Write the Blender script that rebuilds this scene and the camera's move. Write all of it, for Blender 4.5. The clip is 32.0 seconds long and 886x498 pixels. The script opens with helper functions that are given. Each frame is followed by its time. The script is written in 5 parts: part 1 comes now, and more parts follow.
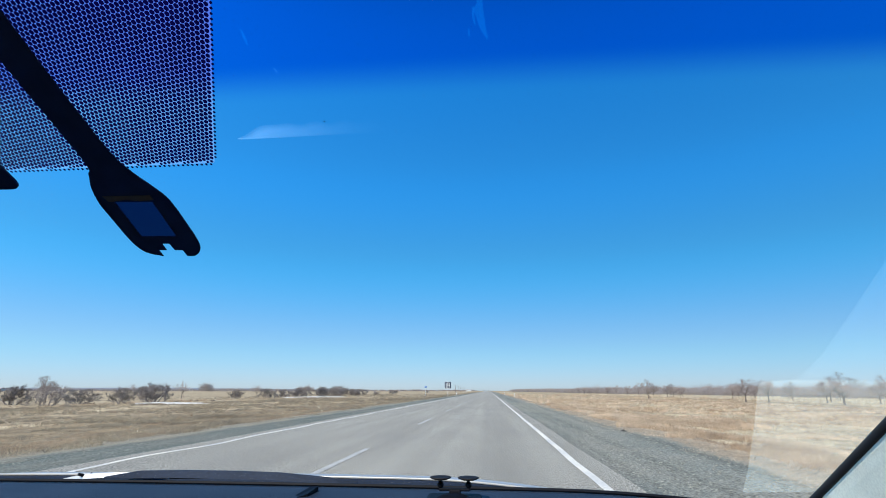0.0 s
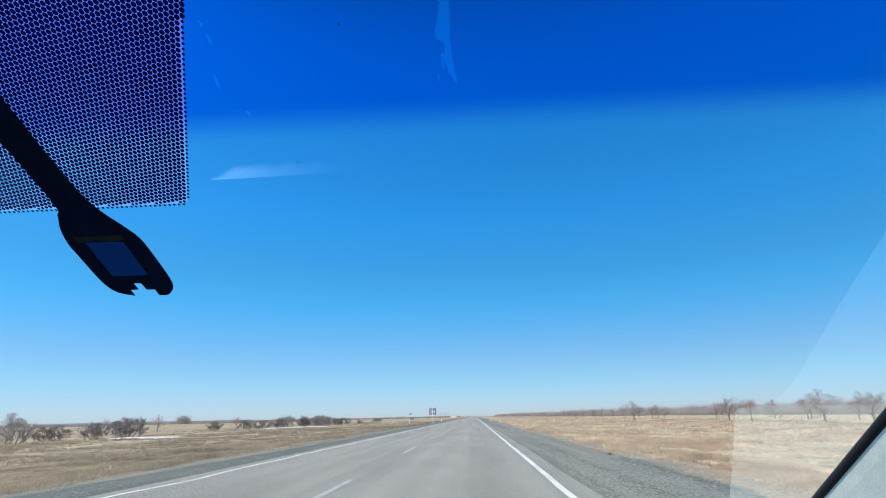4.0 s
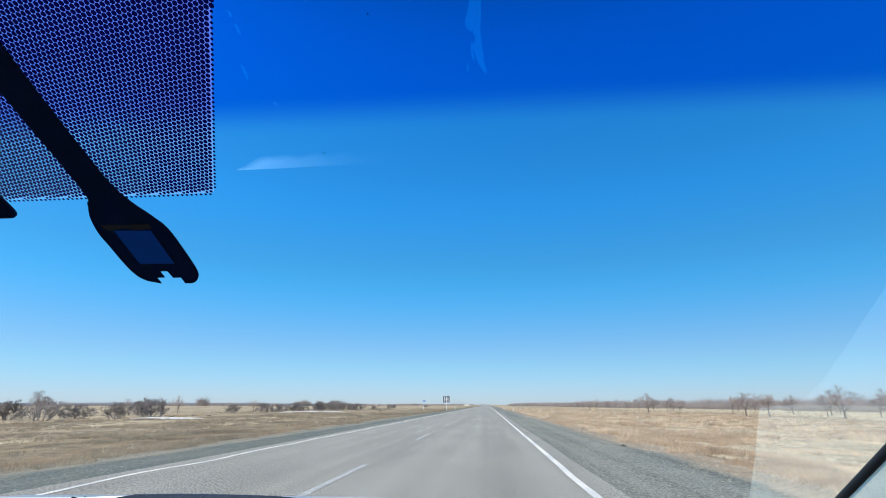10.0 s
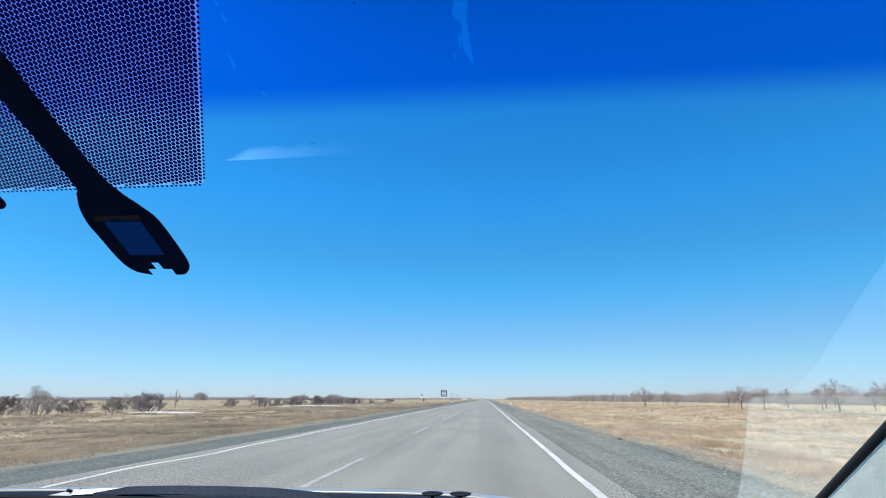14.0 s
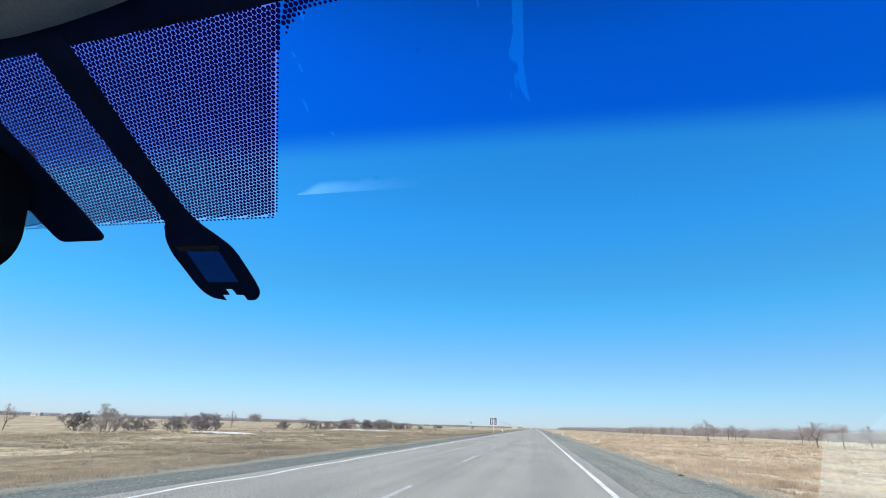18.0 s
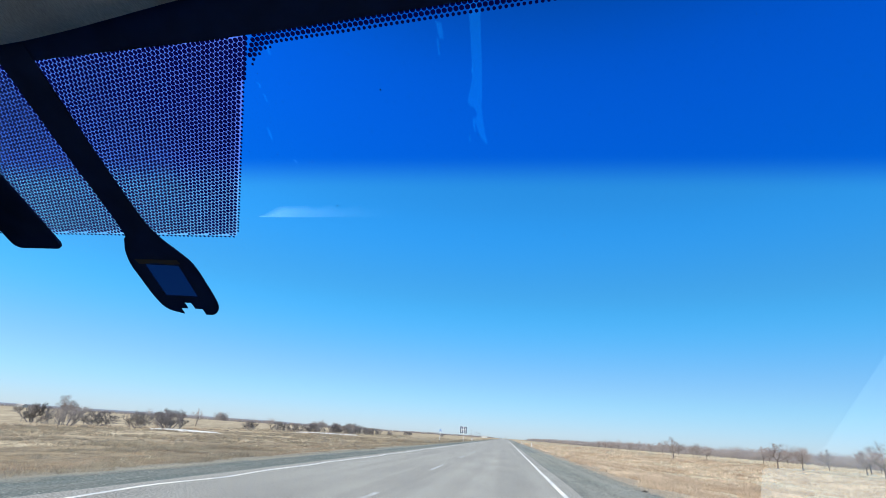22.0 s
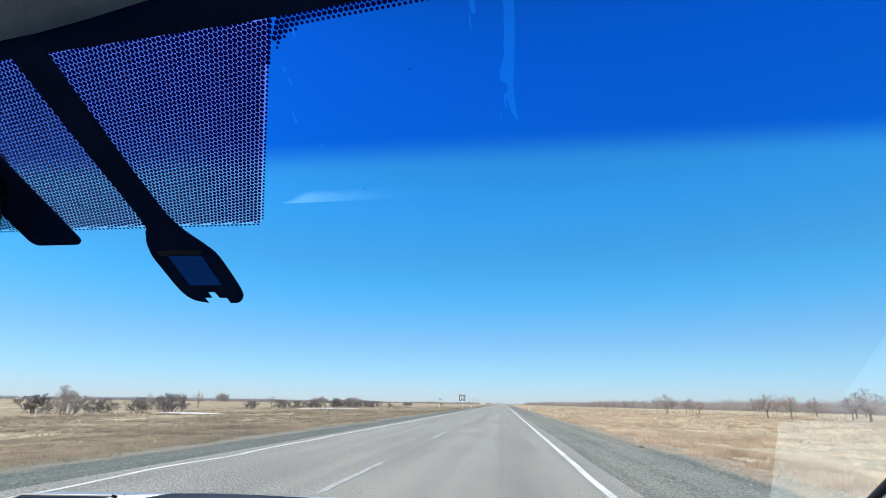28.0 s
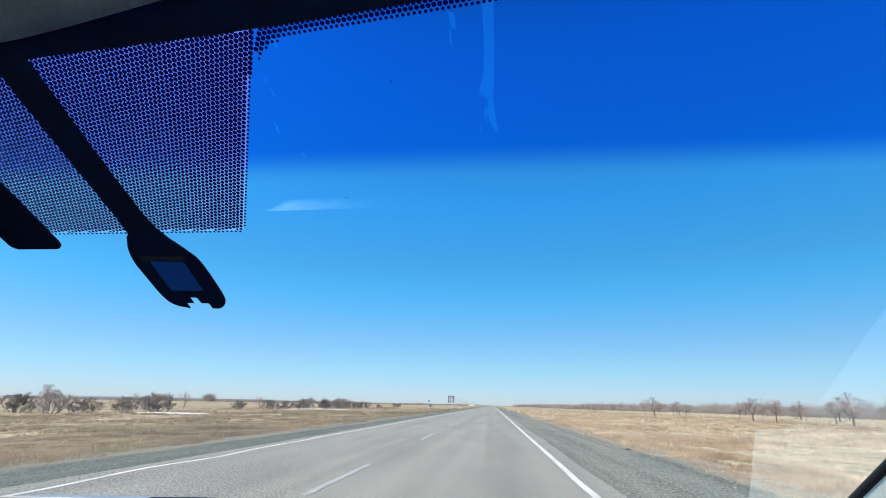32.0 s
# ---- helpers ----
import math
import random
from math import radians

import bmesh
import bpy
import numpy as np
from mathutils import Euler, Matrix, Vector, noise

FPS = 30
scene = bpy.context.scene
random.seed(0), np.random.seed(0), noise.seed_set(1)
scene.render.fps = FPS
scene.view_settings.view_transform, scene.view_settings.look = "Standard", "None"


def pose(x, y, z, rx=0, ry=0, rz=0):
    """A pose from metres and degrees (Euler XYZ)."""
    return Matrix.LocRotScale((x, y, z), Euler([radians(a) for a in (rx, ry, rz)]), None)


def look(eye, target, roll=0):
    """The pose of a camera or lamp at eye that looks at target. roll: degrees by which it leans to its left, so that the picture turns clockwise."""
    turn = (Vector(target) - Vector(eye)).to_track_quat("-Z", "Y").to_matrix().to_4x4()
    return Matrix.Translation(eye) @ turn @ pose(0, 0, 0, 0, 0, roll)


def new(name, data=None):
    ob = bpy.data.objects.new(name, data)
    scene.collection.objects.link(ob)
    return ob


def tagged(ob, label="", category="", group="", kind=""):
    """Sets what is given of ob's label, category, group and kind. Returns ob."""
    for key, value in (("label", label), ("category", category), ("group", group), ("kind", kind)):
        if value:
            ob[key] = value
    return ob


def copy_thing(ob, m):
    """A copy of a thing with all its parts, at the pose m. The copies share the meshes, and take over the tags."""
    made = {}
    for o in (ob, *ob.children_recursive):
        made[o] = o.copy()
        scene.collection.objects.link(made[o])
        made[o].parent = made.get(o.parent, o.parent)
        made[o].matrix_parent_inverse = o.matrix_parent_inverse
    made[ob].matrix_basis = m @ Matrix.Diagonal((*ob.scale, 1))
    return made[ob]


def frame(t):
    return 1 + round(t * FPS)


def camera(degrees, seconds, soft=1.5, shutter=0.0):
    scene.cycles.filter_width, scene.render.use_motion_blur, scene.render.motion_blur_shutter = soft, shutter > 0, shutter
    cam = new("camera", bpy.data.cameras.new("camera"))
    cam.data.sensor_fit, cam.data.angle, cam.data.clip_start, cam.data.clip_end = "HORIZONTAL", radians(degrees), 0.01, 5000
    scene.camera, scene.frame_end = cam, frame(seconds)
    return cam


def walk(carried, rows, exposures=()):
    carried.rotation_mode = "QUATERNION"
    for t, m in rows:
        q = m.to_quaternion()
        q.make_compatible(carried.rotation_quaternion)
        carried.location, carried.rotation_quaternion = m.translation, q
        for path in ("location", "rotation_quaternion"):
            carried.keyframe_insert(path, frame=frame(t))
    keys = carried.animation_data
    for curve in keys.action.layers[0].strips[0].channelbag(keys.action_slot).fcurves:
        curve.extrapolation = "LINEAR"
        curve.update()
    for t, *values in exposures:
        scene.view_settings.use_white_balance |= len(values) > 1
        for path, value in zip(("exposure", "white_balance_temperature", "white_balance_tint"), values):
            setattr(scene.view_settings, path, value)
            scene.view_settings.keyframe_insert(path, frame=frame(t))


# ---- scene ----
# The camera is held by hand inside a car on a straight steppe road.
cam = camera(82.26, 32.0, soft=1.0)
# seconds, place, yaw, pitch, roll
PATH = [
    (0, 0.0460, 0.0657, 1.2012, 5.05, 15.59, -0.13),
    (0.5, 0.0412, 0.0679, 1.2021, 4.55, 16.45, 0.50),
    (1, 0.0379, 0.0651, 1.2063, 4.23, 17.50, 0.89),
    (1.5, 0.0415, 0.0581, 1.2111, 3.66, 18.15, 1.18),
    (2, 0.0519, 0.0471, 1.2199, 3.53, 18.38, 1.07),
    (2.5, 0.0529, 0.0644, 1.2025, 3.21, 18.32, 1.71),
    (3, 0.0496, 0.0536, 1.2161, 3.18, 18.55, 1.36),
    (3.5, 0.0565, 0.0587, 1.2099, 3.28, 18.40, 1.34),
    (5.5, 0.0359, 0.0618, 1.2199, 4.14, 18.17, 0.44),
    (6, 0.0401, 0.0585, 1.2224, 4.42, 18.01, 0.24),
    (6.5, 0.0270, 0.0629, 1.2216, 4.72, 18.18, 0.13),
    (7, 0.0289, 0.0592, 1.2206, 4.99, 18.04, -0.23),
    (7.5, 0.0340, 0.0565, 1.2208, 5.11, 17.61, -0.25),
    (8, 0.0346, 0.0619, 1.2154, 5.14, 17.71, -0.43),
    (8.5, 0.0366, 0.0640, 1.2148, 5.19, 17.60, -0.34),
    (9, 0.0414, 0.0624, 1.2124, 4.97, 17.16, -0.40),
    (9.5, 0.0472, 0.0604, 1.2184, 5.03, 17.32, -0.19),
    (10, 0.0456, 0.0621, 1.2153, 4.88, 17.07, -0.04),
    (10.5, 0.0535, 0.0576, 1.2180, 4.87, 16.99, 0.10),
    (11, 0.0631, 0.0504, 1.2308, 4.90, 17.06, 0.50),
    (11.5, 0.0595, 0.0547, 1.2258, 4.65, 17.19, 0.84),
    (12, 0.0546, 0.0646, 1.2159, 4.47, 16.99, 1.28),
    (12.5, 0.0617, 0.0637, 1.2227, 4.61, 17.03, 1.39),
    (13, 0.0702, 0.0603, 1.2126, 4.54, 16.67, 1.07),
    (13.5, 0.0600, 0.0645, 1.2076, 4.27, 16.37, 0.23),
    (15.5, 0.0469, 0.0376, 1.2335, 7.28, 17.54, 1.00),
    (16, 0.0411, 0.0311, 1.2324, 8.86, 18.07, 1.31),
    (16.5, 0.0298, 0.0348, 1.2218, 10.06, 18.48, 1.14),
    (17, 0.0296, 0.0363, 1.2144, 10.59, 18.79, 0.64),
    (17.5, 0.0446, 0.0373, 1.2180, 10.40, 19.06, -0.31),
    (18, 0.0473, 0.0453, 1.2097, 9.87, 19.18, -1.49),
    (18.5, 0.0409, 0.0378, 1.2124, 9.32, 19.43, -2.35),
    (19, 0.0540, 0.0362, 1.2162, 8.98, 19.47, -3.31),
    (19.5, 0.0610, 0.0413, 1.2140, 8.44, 19.66, -3.17),
    (20, 0.0638, 0.0440, 1.2120, 7.78, 19.61, -3.53),
    (20.5, 0.0619, 0.0422, 1.2139, 7.30, 19.75, -3.49),
    (21, 0.0613, 0.0367, 1.2190, 7.16, 19.75, -3.48),
    (21.5, 0.0737, 0.0418, 1.2180, 7.08, 19.92, -3.39),
    (22, 0.0690, 0.0306, 1.2275, 6.67, 20.05, -3.63),
    (22.5, 0.0825, 0.0312, 1.2316, 6.43, 20.14, -3.43),
    (23, 0.0784, 0.0353, 1.2235, 6.15, 20.35, -3.13),
    (23.5, 0.0704, 0.0339, 1.2284, 5.91, 20.33, -2.99),
    (24, 0.0769, 0.0389, 1.2227, 5.82, 20.30, -2.70),
    (24.5, 0.0875, 0.0421, 1.2232, 5.53, 19.53, -2.07),
    (25, 0.0741, 0.0327, 1.2392, 5.05, 18.91, -1.43),
    (25.5, 0.0311, 0.0260, 1.2359, 5.00, 18.39, -0.86),
    (27.5, 0.0307, 0.0287, 1.2304, 6.54, 16.98, -0.59),
    (28, 0.0348, 0.0252, 1.2322, 6.59, 16.87, -0.67),
    (28.5, 0.0388, 0.0266, 1.2331, 6.46, 16.84, -0.76),
    (29, 0.0384, 0.0317, 1.2237, 6.31, 16.79, -0.65),
    (29.5, 0.0351, 0.0314, 1.2248, 6.11, 16.88, -0.76),
    (30, 0.0386, 0.0281, 1.2248, 6.08, 16.87, -0.96),
    (30.5, 0.0408, 0.0298, 1.2282, 5.91, 16.85, -0.98),
    (31, 0.0395, 0.0299, 1.2274, 5.78, 16.84, -0.91),
    (31.5, 0.0363, 0.0182, 1.2383, 5.47, 16.98, -1.21),
    (32, 0.0439, 0.0202, 1.2382, 5.40, 17.04, -1.00),
]
walk(cam, [(t, pose(x, y, z, 90 + pitch, roll, yaw)) for t, x, y, z, yaw, pitch, roll in PATH],
     exposures=[(0, 0.15, 6500, 10), (12.5, 0.16, 6500, 10), (16, 0.32, 6540, 10), (18, 0.30, 6540, 10), (20, 0.28, 6540, 10), (22, 0.30, 6530, 10), (24, 0.32, 6520, 10), (25, 0.21, 6520, 10),
                (28, 0.28, 6680, 10), (32, 0.27, 6730, 10)])

# ---------------------------------------------------------------- light
SUN_ELEVATION, SUN_AZIMUTH = radians(42), radians(206)  # azimuth from +y towards +x
world = bpy.data.worlds.new("sky")
scene.world = world
world.use_nodes = True
wn, wl = world.node_tree.nodes, world.node_tree.links
wn.clear()
w_out, w_bg, w_sky = wn.new("ShaderNodeOutputWorld"), wn.new("ShaderNodeBackground"), wn.new("ShaderNodeTexSky")
w_sky.sky_type, w_sky.sun_disc = "NISHITA", False
w_sky.sun_elevation, w_sky.sun_rotation = SUN_ELEVATION, SUN_AZIMUTH
w_sky.air_density, w_sky.dust_density, w_sky.ozone_density = 1.0, 0.1, 2.0
w_bg.inputs["Strength"].default_value = 0.212
# the camera's strong blues: a smooth filter from the horizon to the zenith
w_tc, w_sep, w_ramp, w_mul = (wn.new("ShaderNodeTexCoord"), wn.new("ShaderNodeSeparateXYZ"), wn.new("ShaderNodeValToRGB"),
                              wn.new("ShaderNodeVectorMath"))
w_mul.operation = "MULTIPLY"
w_ramp.color_ramp.interpolation = "EASE"
for k, (at, colour) in enumerate(((0.0, (0.23, 0.305, 0.49)), (0.08, (0.215, 0.335, 0.460)), (0.24, (0.112, 0.430, 0.580)), (0.4, (0.078, 0.525, 0.80)),
                                     (0.62, (0.05, 0.60, 1.02)), (0.85, (0.26, 0.34, 0.45)))):
    e = w_ramp.color_ramp.elements[k] if k < 2 else w_ramp.color_ramp.elements.new(at)
    e.position, e.color = at, (*colour, 1)
wl.new(w_tc.outputs["Generated"], w_sep.inputs[0])
wl.new(w_sep.outputs["Z"], w_ramp.inputs[0])
wl.new(w_sky.outputs[0], w_mul.inputs[0])
wl.new(w_ramp.outputs[0], w_mul.inputs[1])
# and a little brighter to both sides, more so on the left
w_side, w_wide = wn.new("ShaderNodeMath"), wn.new("ShaderNodeVectorMath")
w_tilt = wn.new("ShaderNodeMath")
w_tilt.operation = w_side.operation = "MULTIPLY_ADD"
w_tilt.inputs[1].default_value, w_tilt.inputs[2].default_value, w_side.inputs[2].default_value = 0.30, -0.36, 1.01
w_wide.operation = "SCALE"
wl.new(w_sep.outputs["X"], w_tilt.inputs[0])
wl.new(w_tilt.outputs[0], w_side.inputs[0])
wl.new(w_sep.outputs["X"], w_side.inputs[1])
wl.new(w_mul.outputs[0], w_wide.inputs[0])
wl.new(w_side.outputs[0], w_wide.inputs["Scale"])
wl.new(w_wide.outputs[0], w_bg.inputs["Color"])
wl.new(w_bg.outputs[0], w_out.inputs["Surface"])
sun = new("sun", bpy.data.lights.new("sun", "SUN"))
sun.data.energy, sun.data.angle, sun.data.color = 5.0, radians(0.53), (1.0, 0.92, 0.77)
sun.matrix_world = look(
    (math.sin(SUN_AZIMUTH) * 60, math.cos(SUN_AZIMUTH) * 60, math.tan(SUN_ELEVATION) * 60), (0, 0, 0))


# ---------------------------------------------------------------- materials
def material(name, base=(0.5, 0.5, 0.5), rough=0.6, metal=0.0, second=None, scale=8.0, fine=None, bump=0.0,
             bump_scale=60.0, rand=0.0, island=0.0, coords="Object", stretch=(1, 1, 1), specular=0.5, thin=0.0, streak=0.0, edge=None):
    """A procedural surface: two colours mixed by large noise, a finer grain, bump, and a shade per object or per island."""
    m = bpy.data.materials.new(name)
    m.use_nodes = True
    n, l = m.node_tree.nodes, m.node_tree.links
    b = n["Principled BSDF"]
    b.inputs["Roughness"].default_value, b.inputs["Metallic"].default_value = rough, metal
    b.inputs["Specular IOR Level"].default_value = specular
    tc = n.new("ShaderNodeTexCoord")
    mp = n.new("ShaderNodeMapping")
    mp.inputs["Scale"].default_value = stretch
    l.new(tc.outputs[coords], mp.inputs[0])
    where = mp.outputs[0]
    big = n.new("ShaderNodeTexNoise")
    big.inputs["Scale"].default_value, big.inputs["Detail"].default_value = scale, 6
    l.new(where, big.inputs["Vector"])
    mix = n.new("ShaderNodeMix")
    mix.data_type = "RGBA"
    mix.inputs["A"].default_value = (*base, 1)
    mix.inputs["B"].default_value = (*(second or [c * 0.8 for c in base]), 1)
    ramp = n.new("ShaderNodeMapRange")
    ramp.inputs["From Min"].default_value, ramp.inputs["From Max"].default_value = 0.36, 0.64
    l.new(big.outputs[0], ramp.inputs[0])
    l.new(ramp.outputs[0], mix.inputs["Factor"])
    colour = mix.outputs["Result"]
    if edge:
        # past a ragged line along the road the surface turns to another: where, to which side, colour
        at, side, other = edge
        sep, off, no1, no2, a1, a2, er, em = (n.new("ShaderNodeSeparateXYZ"), n.new("ShaderNodeMath"), n.new("ShaderNodeTexNoise"), n.new("ShaderNodeTexNoise"),
                                              n.new("ShaderNodeMath"), n.new("ShaderNodeMath"), n.new("ShaderNodeMapRange"), n.new("ShaderNodeMix"))
        off.operation = a1.operation = a2.operation = "MULTIPLY_ADD"
        off.inputs[1].default_value, off.inputs[2].default_value = side, -at * side - 1.08
        no1.inputs["Scale"].default_value, no1.inputs["Detail"].default_value = 0.5, 4
        no2.inputs["Scale"].default_value, no2.inputs["Detail"].default_value = 2.2, 4
        a1.inputs[1].default_value, a2.inputs[1].default_value = 2.2, 0.5
        er.inputs["From Min"].default_value, er.inputs["From Max"].default_value = -0.25, 0.25
        em.data_type = "RGBA"
        em.inputs["B"].default_value = (*other, 1)
        l.new(tc.outputs[coords], sep.inputs[0])
        l.new(sep.outputs["X"], off.inputs[0])
        l.new(where, no1.inputs["Vector"])
        l.new(where, no2.inputs["Vector"])
        l.new(no1.outputs[0], a1.inputs[0])
        l.new(off.outputs[0], a1.inputs[2])
        l.new(no2.outputs[0], a2.inputs[0])
        l.new(a1.outputs[0], a2.inputs[2])
        l.new(a2.outputs[0], er.inputs[0])
        l.new(er.outputs[0], em.inputs["Factor"])
        l.new(colour, em.inputs["A"])
        colour = em.outputs["Result"]
    if fine:
        grain = n.new("ShaderNodeTexNoise")
        grain.inputs["Scale"].default_value, grain.inputs["Detail"].default_value = fine[0], 3
        l.new(where, grain.inputs["Vector"])
        gr = n.new("ShaderNodeMapRange")
        gr.inputs["From Min"].default_value, gr.inputs["From Max"].default_value = 0.3, 0.7
        gr.inputs["To Min"].default_value, gr.inputs["To Max"].default_value = 1 - fine[1], 1 + fine[1]
        l.new(grain.outputs[0], gr.inputs[0])
        mul = n.new("ShaderNodeVectorMath")
        mul.operation = "MULTIPLY"
        l.new(colour, mul.inputs[0])
        l.new(gr.outputs[0], mul.inputs[1])
        colour = mul.outputs[0]
    if streak:
        # long faint bands along the road, where wheels run
        m2, st, sr, mul = n.new("ShaderNodeMapping"), n.new("ShaderNodeTexNoise"), n.new("ShaderNodeMapRange"), n.new("ShaderNodeVectorMath")
        m2.inputs["Scale"].default_value = (1.1, 0.012, 1)
        st.inputs["Scale"].default_value, st.inputs["Detail"].default_value = 1.3, 3
        sr.inputs["From Min"].default_value, sr.inputs["From Max"].default_value = 0.35, 0.65
        sr.inputs["To Min"].default_value, sr.inputs["To Max"].default_value = 1 - streak, 1 + streak
        mul.operation = "MULTIPLY"
        l.new(tc.outputs[coords], m2.inputs[0])
        l.new(m2.outputs[0], st.inputs["Vector"])
        l.new(st.outputs[0], sr.inputs[0])
        l.new(colour, mul.inputs[0])
        l.new(sr.outputs[0], mul.inputs[1])
        colour = mul.outputs[0]
    for amount, node, socket in ((rand, "ShaderNodeObjectInfo", "Random"), (island, "ShaderNodeNewGeometry", "Random Per Island")):
        if amount:
            info = n.new(node)
            rr = n.new("ShaderNodeMapRange")
            rr.inputs["To Min"].default_value, rr.inputs["To Max"].default_value = 1 - amount, 1 + amount
            l.new(info.outputs[socket], rr.inputs[0])
            mul = n.new("ShaderNodeVectorMath")
            mul.operation = "MULTIPLY"
            l.new(colour, mul.inputs[0])
            l.new(rr.outputs[0], mul.inputs[1])
            colour = mul.outputs[0]
    l.new(colour, b.inputs["Base Color"])
    if thin:
        # thin blades let light through
        tl, mx = n.new("ShaderNodeBsdfTranslucent"), n.new("ShaderNodeMixShader")
        mx.inputs[0].default_value = thin
        l.new(colour, tl.inputs["Color"])
        l.new(b.outputs[0], mx.inputs[1])
        l.new(tl.outputs[0], mx.inputs[2])
        l.new(mx.outputs[0], n["Material Output"].inputs["Surface"])
    if bump:
        bn, bt = n.new("ShaderNodeBump"), n.new("ShaderNodeTexNoise")
        bt.inputs["Scale"].default_value, bt.inputs["Detail"].default_value = bump_scale, 4
        bn.inputs["Strength"].default_value, bn.inputs["Distance"].default_value = bump, 0.02
        l.new(where, bt.inputs["Vector"])
        l.new(bt.outputs[0], bn.inputs["Height"])
        l.new(bn.outputs[0], b.inputs["Normal"])
    return m


M_FIELD = material("dry_steppe", (0.50, 0.395, 0.25), 0.95, second=(0.34, 0.262, 0.165), scale=0.09, fine=(0.9, 0.4), bump=0.6,
                   bump_scale=2.5, specular=0.1, stretch=(1, 0.45, 1))
M_ASPHALT = material("worn_asphalt", (0.375, 0.346, 0.284), 0.9, second=(0.318, 0.293, 0.243), scale=0.5, fine=(48, 0.75), bump=0.6,
                     bump_scale=130, specular=0.25, stretch=(1, 0.35, 1), streak=0.10)
LEFT_LINE, CENTRE_LINE, RIGHT_LINE = -6.35, -2.58, 1.50
ASPHALT_LEFT, ASPHALT_RIGHT = -6.85, 1.95
SHOULDER_LEFT, SHOULDER_RIGHT = -9.4, 4.9
M_GRAVEL_LEFT, M_GRAVEL_RIGHT = [
    material("grey_gravel", base, 0.95, second=second, scale=0.55, fine=(26, 0.5), bump=0.9, bump_scale=22, specular=0.15,
             stretch=(1, 0.45, 1), streak=0.22, edge=(at, side, dirt))
    for base, second, at, side, dirt in (((0.145, 0.162, 0.138), (0.195, 0.195, 0.160), SHOULDER_LEFT, -1, (0.27, 0.235, 0.172)),
                                         ((0.195, 0.202, 0.172), (0.270, 0.257, 0.210), SHOULDER_RIGHT, 1, (0.37, 0.295, 0.205)))]
M_STONES = material("loose_stones", (0.265, 0.255, 0.205), 0.95, second=(0.18, 0.182, 0.150), island=0.45, scale=2)
M_LINE = material("road_paint", (0.90, 0.83, 0.69), 0.7, second=(0.66, 0.63, 0.57), scale=2.4, fine=(40, 0.16), stretch=(1, 0.4, 1))
M_DASH = material("worn_road_paint", (0.55, 0.53, 0.48), 0.8, second=(0.39, 0.37, 0.33), scale=5.0, fine=(50, 0.35))
M_GRASS = material("dry_grass", (0.76, 0.60, 0.43), 0.9, second=(0.45, 0.32, 0.215), scale=0.22, fine=(1.1, 0.28), thin=0.35, island=0.32, specular=0.1)
M_SHORT = material("short_dry_grass", (0.40, 0.335, 0.24), 0.9, second=(0.22, 0.185, 0.138), scale=0.22, fine=(1.1, 0.28), thin=0.35, island=0.3, specular=0.1)
M_WEED = material("dry_weed", (0.34, 0.265, 0.19), 0.9, second=(0.24, 0.19, 0.145), scale=0.3, island=0.35, specular=0.1)
M_RUST = material("rusty_dry_stalks", (0.40, 0.285, 0.19), 0.9, second=(0.27, 0.195, 0.135), scale=0.25, island=0.3, specular=0.1)
M_SHRUB = material("dark_dry_shrub", (0.21, 0.185, 0.155), 0.9, second=(0.15, 0.13, 0.11), scale=0.5, island=0.3, specular=0.1)
M_BARK = material("grey_bark", (0.19, 0.150, 0.125), 0.95, second=(0.13, 0.105, 0.09), scale=4, rand=0.2, specular=0.1)
M_THORN = material("dark_thorn_twigs", (0.235, 0.205, 0.195), 0.95, second=(0.155, 0.140, 0.135), scale=0.8, rand=0.25, specular=0.1)
M_TWIG = material("bare_twigs", (0.33, 0.265, 0.235), 0.95, second=(0.24, 0.19, 0.175), scale=0.8, rand=0.25, specular=0.1)
M_WOODS = material("far_bare_woods", (0.34, 0.292, 0.268), 0.95, second=(0.265, 0.228, 0.215), scale=0.05, island=0.25, specular=0.05)
M_SOIL = material("dark_weedy_soil", (0.36, 0.272, 0.162), 0.95, second=(0.235, 0.178, 0.112), scale=0.4, fine=(9, 0.4), bump=0.8, bump_scale=9, specular=0.1,
                  stretch=(1, 0.35, 1))
M_STRAW = material("trampled_straw", (0.56, 0.445, 0.285), 0.95, second=(0.38, 0.295, 0.185), scale=0.4, fine=(6, 0.35), bump=0.8, bump_scale=9, specular=0.1,
                   stretch=(1, 0.6, 1))
M_REED = material("pale_reeds", (0.80, 0.71, 0.53), 0.9, second=(0.66, 0.56, 0.40), scale=0.5, thin=0.35, island=0.2, specular=0.1)
M_SNOW = material("old_snow", (0.76, 0.745, 0.71), 0.8, second=(0.56, 0.52, 0.46), scale=1.2)
M_FRIT = material("black_ceramic_print", (0.022, 0.042, 0.11), 0.8, specular=0.05, scale=30, thin=0.4)
M_DOT = material("navy_ceramic_dots", (0.003, 0.004, 0.062), 0.8, specular=0.05, scale=30, thin=0.8)
M_PLASTIC = material("black_plastic", (0.004, 0.006, 0.011), 0.6, fine=(400, 0.2), specular=0.12)
M_COWL = material("slate_cowl_plastic", (0.024, 0.036, 0.066), 0.65, second=(0.016, 0.026, 0.050), fine=(300, 0.25), specular=0.12)
M_DASHTOP = material("dark_dash_plastic", (0.016, 0.026, 0.046), 0.6, second=(0.010, 0.018, 0.034), fine=(500, 0.25), bump=0.15, bump_scale=700)
